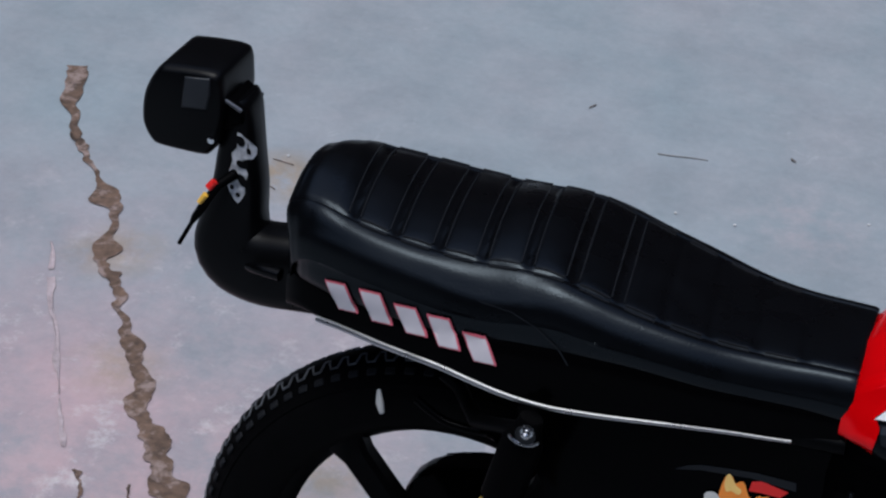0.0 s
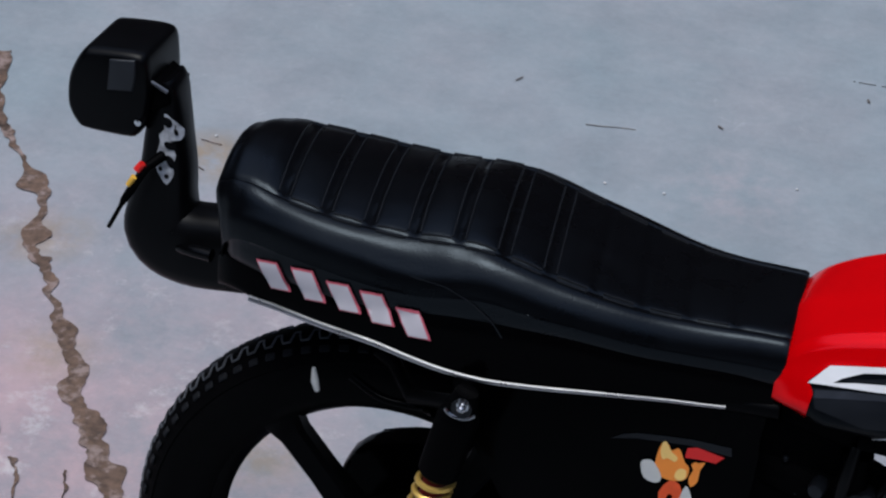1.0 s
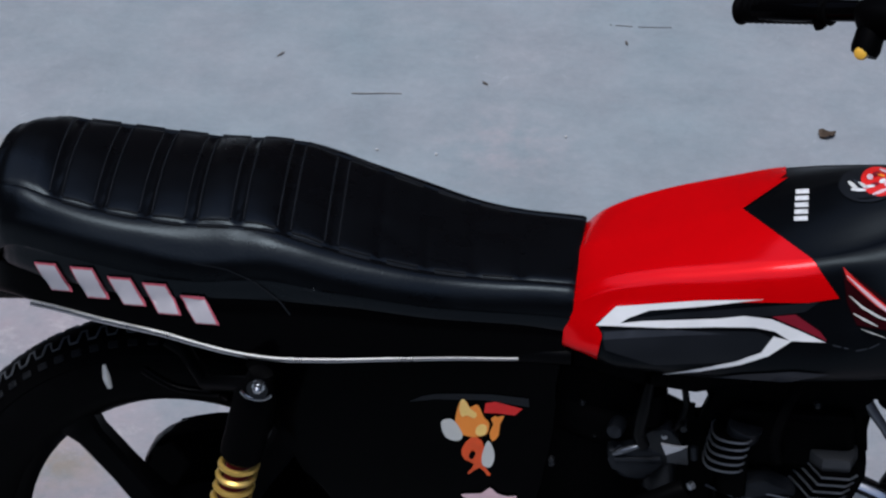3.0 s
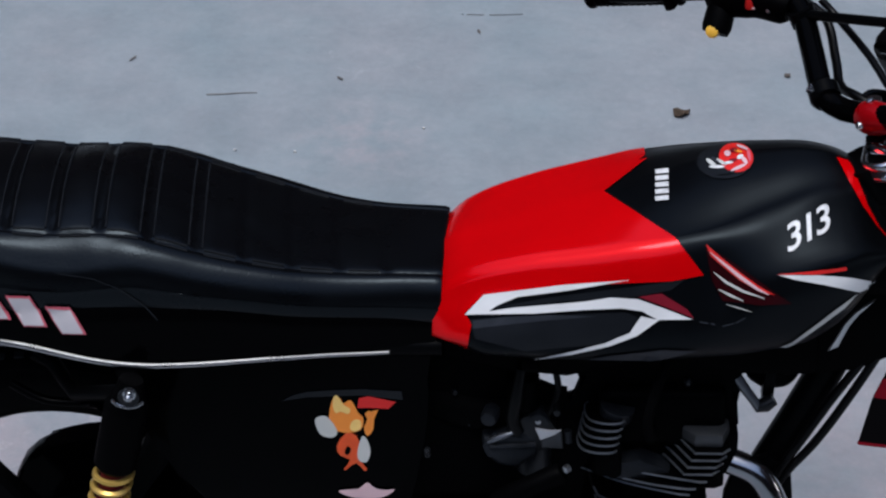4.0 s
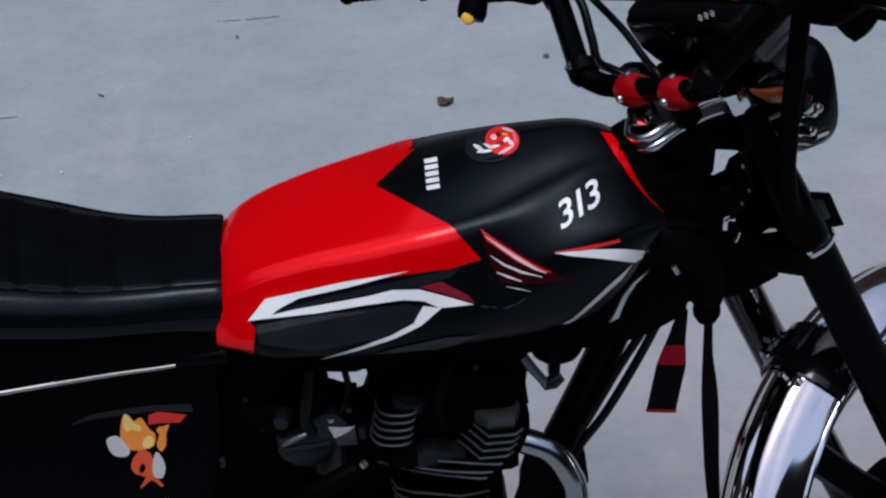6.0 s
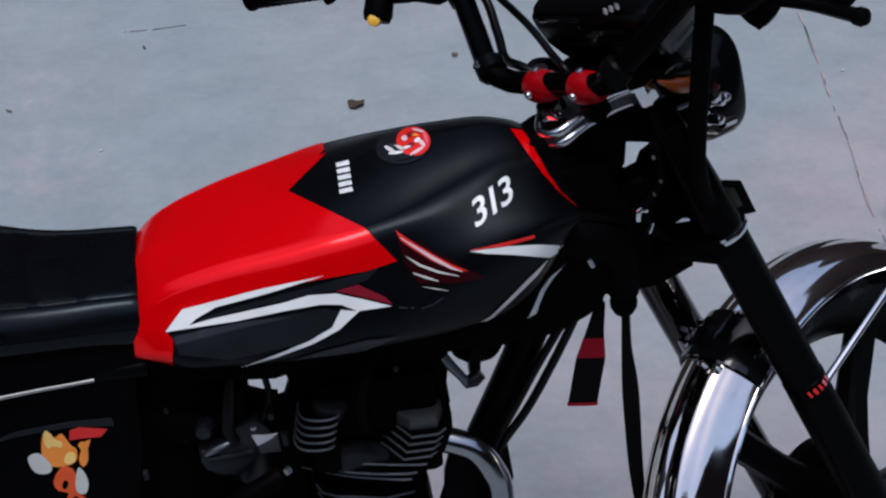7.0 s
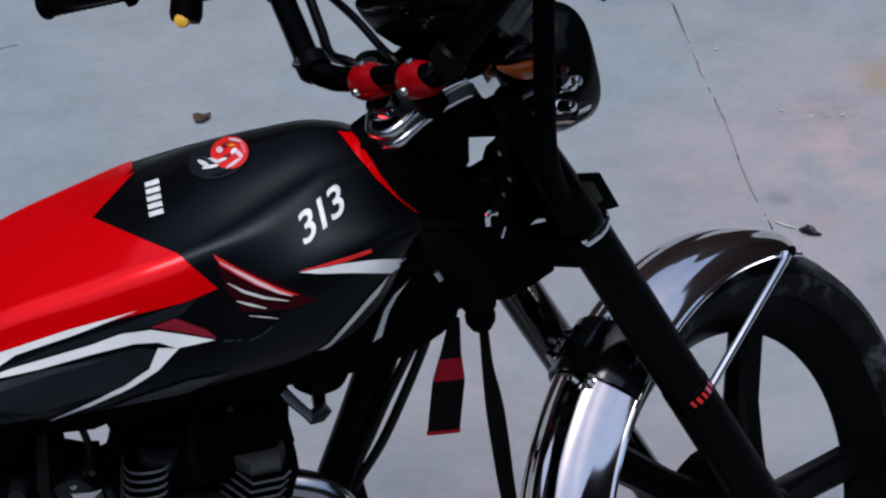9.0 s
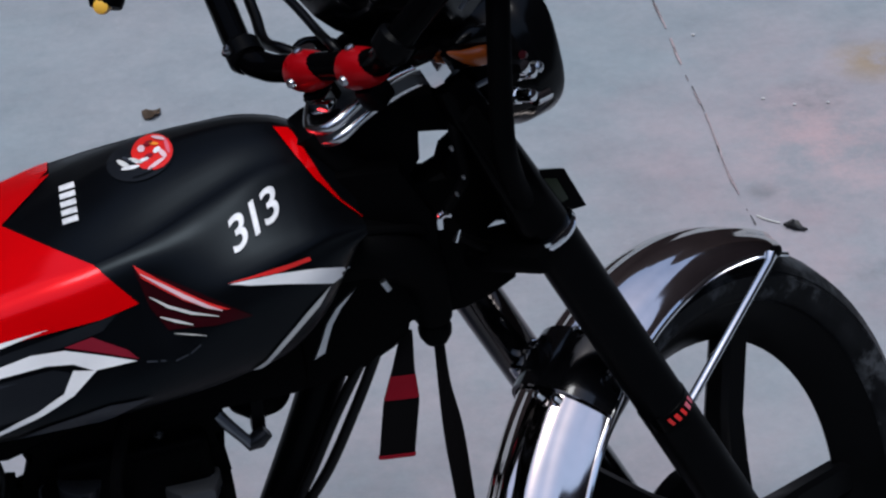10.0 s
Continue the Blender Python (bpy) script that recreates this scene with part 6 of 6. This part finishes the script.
for s_ in (-1, 1):
    lip = []
    for deg in np.linspace(42, 172, 48):
        r0, deep = guard_at(deg)
        lip.append(spin(deg, r0 - deep, s_ * 0.051))
    fpart("rolled_edge", sweep(lip, 0.0030, 8), CHROME, guard)
    fpart("stay", sweep([spin(48, 0.284, s_ * 0.054), spin(49.5, 0.277, s_ * 0.057), Vector((0.056, s_ * 0.080, -0.446)), Vector((0.054, s_ * 0.080, -0.451))], [0.0065, 0.0046, 0.0046, 0.0060], 10), CHROME, guard, "chrome mudguard stay")
    fpart("stay_bolt", lathe([(0.003, -0.004), (0.0055, -0.003), (0.0055, 0.003), (0.003, 0.004)], Matrix.Translation(spin(47, 0.288, s_ * 0.057)), 12), BLACK_SATIN, guard)
    fpart("stay", sweep([spin(150, 0.290, s_ * 0.053), AX + Vector((-0.02, s_ * 0.075, 0.03))], 0.0050, 10), CHROME, guard, "chrome mudguard stay")
    fpart("mount", box((0.026, 0.018, 0.030), pose(0.030, s_ * 0.058, -0.385), 0.006), CHROME, guard, "chrome fork mount")
rings = []
for deg in np.linspace(92.5, 103.5, 7):
    r0, deep = guard_at(deg)
    drop = lambda u: deep * (0.38 * abs(u) ** 6 + 0.62 * u * u)
    rings.append([spin(deg, r0 + 0.0060 - drop(u), 0.0545 * u) for u in np.linspace(-1, 1, 21)] + [spin(deg, r0 + 0.0020 - drop(u), 0.0525 * u) for u in np.linspace(1, -1, 21)])
bridge = fpart("fork_bridge", loft(rings), GLOSSIER_BLACK, guard, "gloss black fork bridge over the mudguard")
for u, deg in ((-0.50, 105.0), (-0.22, 105.2), (0.62, 95.0), (-0.35, 93.0)):
    r0, deep = guard_at(deg)
    fpart("bridge_bolt", lathe([(0.0015, -0.0050), (0.0042, -0.0035), (0.0048, 0.004)], Matrix.Translation(spin(deg, r0 + 0.006 - 0.62 * deep * u * u, 0.054 * u)) @ pose(0, 0, 0, 0, 90 - deg, 0) @ pose(0, 0, 0, -90, 0, 0), 8), CHROME, bridge, "small chrome bolt")
# cloth ribbons tied below the headstock
for name, pts, w, mat, label in (("ribbon", [(0.8892, -0.020, 0.604), (0.8815, -0.020, 0.5663), (0.8765, -0.020, 0.5375), (0.8711, -0.020, 0.5101), (0.8650, -0.020, 0.478)], 0.0165, CLOTH_BLACK, "black and dark red cloth ribbon"),):
    p = spline(pts, 6)
    rib = part(name, sweep(p, [(0.0015, w * (0.28 + 0.72 * min(1, 2.0 * k / len(p)))) for k in range(len(p))], 10, (1, 0.1, 0), square=4), mat, bike, label)
    part("stripe", sweep(p[7:13], [(0.0022, w * (0.29 + 0.72 * min(1, 2.0 * k / len(p)))) for k in range(7, 13)], 10, (1, 0.1, 0), square=4), CLOTH_RED, rib, "dark red stripe")
    # red strip drawn for a colour fringe along the ribbon's end
    part("fringe_strip", sweep(p[-2:], (0.0022, w * 1.04), 10, (1, 0.1, 0), square=4), CLOTH_RED, rib, "dark red fringe strip")
p = spline([(0.9140, -0.020, 0.600), (0.9151, -0.020, 0.5838), (0.9150, -0.020, 0.5438), (0.9172, -0.020, 0.5003), (0.9187, -0.020, 0.4562), (0.9215, -0.016, 0.390), (0.927, -0.010, 0.330), (0.936, 0.0, 0.28)], 6)
part("strap", sweep(p, [(0.002, ease([(0, 0.0048), (6, 0.0046), (12, 0.0056), (18, 0.0088), (28, 0.0086), (42, 0.0040)], k)) for k in range(len(p))], 10, (1, 0.1, 0), square=4), CLOTH_BLACK, bike, "black cloth strap")
part("strap_knot", lathe([(0.003, -0.016), (0.010, -0.012), (0.0140, -0.005), (0.0148, 0.002), (0.0125, 0.010), (0.008, 0.016)], pose(0.9133, -0.020, 0.6000, 90, 0, 0), 18), BLACK_PLASTIC, bike)


# ---------------------------------------------------------------- ground marks
def crack(name, points, width, mat, label, seed, gap=0.0):
    """A broken line of dirt in the concrete: soft uneven edges, and breaks where it closes up."""
    rnd = random.Random(seed)
    line = spline([Vector((x, y, 0)) for x, y in points], 24)
    n = len(line)

    def drift(step):
        at = [rnd.uniform(0, 1) for _ in range(n // step + 3)]
        return lambda k: at[k // step] + (at[k // step + 1] - at[k // step]) * (0.5 - 0.5 * math.cos(math.pi * (k % step) / step))

    left, right, fine, shift = drift(9), drift(13), drift(2), drift(5)
    bm = bmesh.new()
    prev = None
    for k, q in enumerate(line):
        t = (line[min(k + 1, n - 1)] - line[max(k - 1, 0)]).normalized()
        n_ = Vector((-t.y, t.x, 0))
        a = width * (0.05 + 1.15 * left(k) ** 3 + 0.24 * fine(k))
        b = width * (0.05 + 1.15 * right(k) ** 3 + 0.24 * fine(n - 1 - k))
        q = q + n_ * width * 0.45 * (shift(k) - 0.5)
        pair = (bm.verts.new(q + n_ * a + Vector((0, 0, 0.003))), bm.verts.new(q + Vector((0, 0, 0.0015))), bm.verts.new(q - n_ * b + Vector((0, 0, 0.003))))
        if prev and shift(k) >= gap:
            bm.faces.new((prev[0], prev[1], pair[1], pair[0]))
            bm.faces.new((prev[1], prev[2], pair[2], pair[1]))
        prev = pair
    for v in [v for v in bm.verts if not v.link_faces]:
        bm.verts.remove(v)
    return part(name, bm, mat, ground, label)


crack("crack", [(-1.14, 1.40), (-1.057, 1.201), (-0.975, 1.094), (-0.876, 0.985), (-0.838, 0.845), (-0.779, 0.777), (-0.720, 0.688), (-0.651, 0.593), (-0.592, 0.50), (-0.539, 0.438), (-0.486, 0.353), (-0.43, 0.25), (-0.38, 0.12)], 0.028, DIRT, "dirt-filled broken crack", 3)
crack("crack", [(-0.93, 0.86), (-0.86, 0.72), (-0.79, 0.60), (-0.73, 0.49), (-0.68, 0.40)], 0.006, ROSY, "thin pinkish side crack", 17, 0.12)
crack("crack", [(-0.645, 0.36), (-0.620, 0.33), (-0.60, 0.27)], 0.008, DIRT, "small dirt-filled chip", 8)
crack("crack", [(-0.56, 0.36), (-0.548, 0.33), (-0.53, 0.28)], 0.006, DIRT, "small dirt-filled chip", 9)
hairline = [(1.60, 1.75), (1.582, 1.539), (1.571, 1.43), (1.562, 1.29), (1.545, 1.146), (1.537, 1.016), (1.53, 0.88)]
crack("crack", hairline, 0.0030, ROSY, "faint pinkish crack edge", 5, 0.40)
crack("crack", [(x + 0.0006, y) for x, y in hairline], 0.0015, SOOT, "dark broken hairline crack", 21, 0.78)
p = spline([(1.545, 1.000, 0.0022), (1.557, 0.984, 0.003), (1.570, 0.974, 0.0025)], 5)
part("root_thread", sweep(p, 0.0012, 6), CREAM, ground, "pale dry root in the crack")
crack("scratch", [(-0.72, 1.12), (-0.70, 1.16), (-0.66, 1.15)], 0.0022, DIRT, "short dark scratch", 11)
crack("scratch", [(-0.70, 1.24), (-0.66, 1.235)], 0.0018, DIRT, "short dark scratch", 12)
crack("scratch", [(0.345, 1.86), (0.40, 1.862), (0.46, 1.87)], 0.0010, DUST, "long faint scratch", 13, 0.2)



def litter(name, x, y, size, mat, label, category, seed, flat=0.25):
    rnd = random.Random(seed)
    bm = bmesh.new()
    bmesh.ops.create_icosphere(bm, subdivisions=2, radius=1)
    for v in bm.verts:
        v.co *= rnd.uniform(0.7, 1.15)
        v.co.z *= flat
    bm.transform(Matrix.Translation((x, y, size[2])) @ Matrix.Rotation(rnd.uniform(0, 3), 4, "Z") @ Matrix.Diagonal((*size, 1)))
    ob = part(name, bm, mat, None, flat=True)
    return tagged(ob, label, category, "grit on the concrete")


def leaf(name, x, y, length, width, turn, mat, label, category, seed):
    """A small curled leaf with a ragged edge and a raised rib."""
    rnd = random.Random(seed)
    bm = bmesh.new()
    rows = []
    for k in range(9):
        u = k / 8
        w = width * (max(0.0, math.sin(math.pi * u ** 0.75)) ** 1.2) * rnd.uniform(0.6, 1.25) + 0.0004
        lift = 0.002 + 0.35 * width * math.sin(math.pi * u * 1.3) ** 2
        rows.append([bm.verts.new((length * (u - 0.5), w * v + 0.15 * width * math.sin(5 * u), lift + abs(v) ** 1.5 * width * 0.4 + (0.0 if v else 0.0008))) for v in (-1, -0.5, 0, 0.5, 1)])
    for a, b in zip(rows, rows[1:]):
        for i in range(4):
            bm.faces.new((a[i], b[i], b[i + 1], a[i + 1]))
    low = min(v.co.z for v in bm.verts)
    bmesh.ops.solidify(bm, geom=bm.faces[:], thickness=0.0006)
    bm.transform(pose(x, y, 0.0006 - low, 0, 0, turn))
    return tagged(part(name, bm, mat, None), label, category, "grit on the concrete")


leaf("dry_leaf", 0.747, 1.532, 0.032, 0.014, 38, LEAF_BROWN, "small brown dry leaf lying on the concrete", "leaf", 1)
leaf("dry_leaf", 1.587, 0.957, 0.036, 0.011, -40, DARK_LEAF, "dark shrivelled leaf lying by a thin crack", "leaf", 7)
litter("twig", -0.238, 1.643, (0.012, 0.0018, 0.003), LEAF, "thin dark twig lying on the concrete", "twig", 2)
litter("twig", 0.381, 1.797, (0.007, 0.0025, 0.003), LEAF, "thin reddish twig lying on the concrete", "twig", 3)
litter("twig", 0.141, 1.605, (0.008, 0.0025, 0.003), LEAF, "thin dark twig lying on the concrete", "twig", 6)
p = spline([(-0.088, 1.531, 0.0016), (-0.06, 1.534, 0.0022), (-0.03, 1.541, 0.0018), (0.0, 1.545, 0.0014)], 5)
tagged(part("straw", sweep(p, [0.0014 - 0.0006 * k / len(p) for k in range(len(p))], 6), DUST), "long thin dry straw lying on the concrete", "straw", "grit on the concrete")
litter("pebble", 0.941, 1.681, (0.007, 0.006, 0.004), LEAF, "tiny dark pebble on the concrete", "pebble", 5)
# pale grains drawn for tiny bright reflections on the ground
for k, (x, y) in enumerate(((-0.014, 1.353), (0.088, 1.356), (1.70, 1.27), (1.66, 1.30), (1.75, 1.26), (1.62, 1.52), (1.80, 1.05), (-0.68, 1.26), (0.30, 1.45))):
    litter("pebble", x, y, (0.0032, 0.0030, 0.0024), PALE_GLINT, "tiny pale grain for a glint on the concrete", "pebble", 10 + k, 0.6)
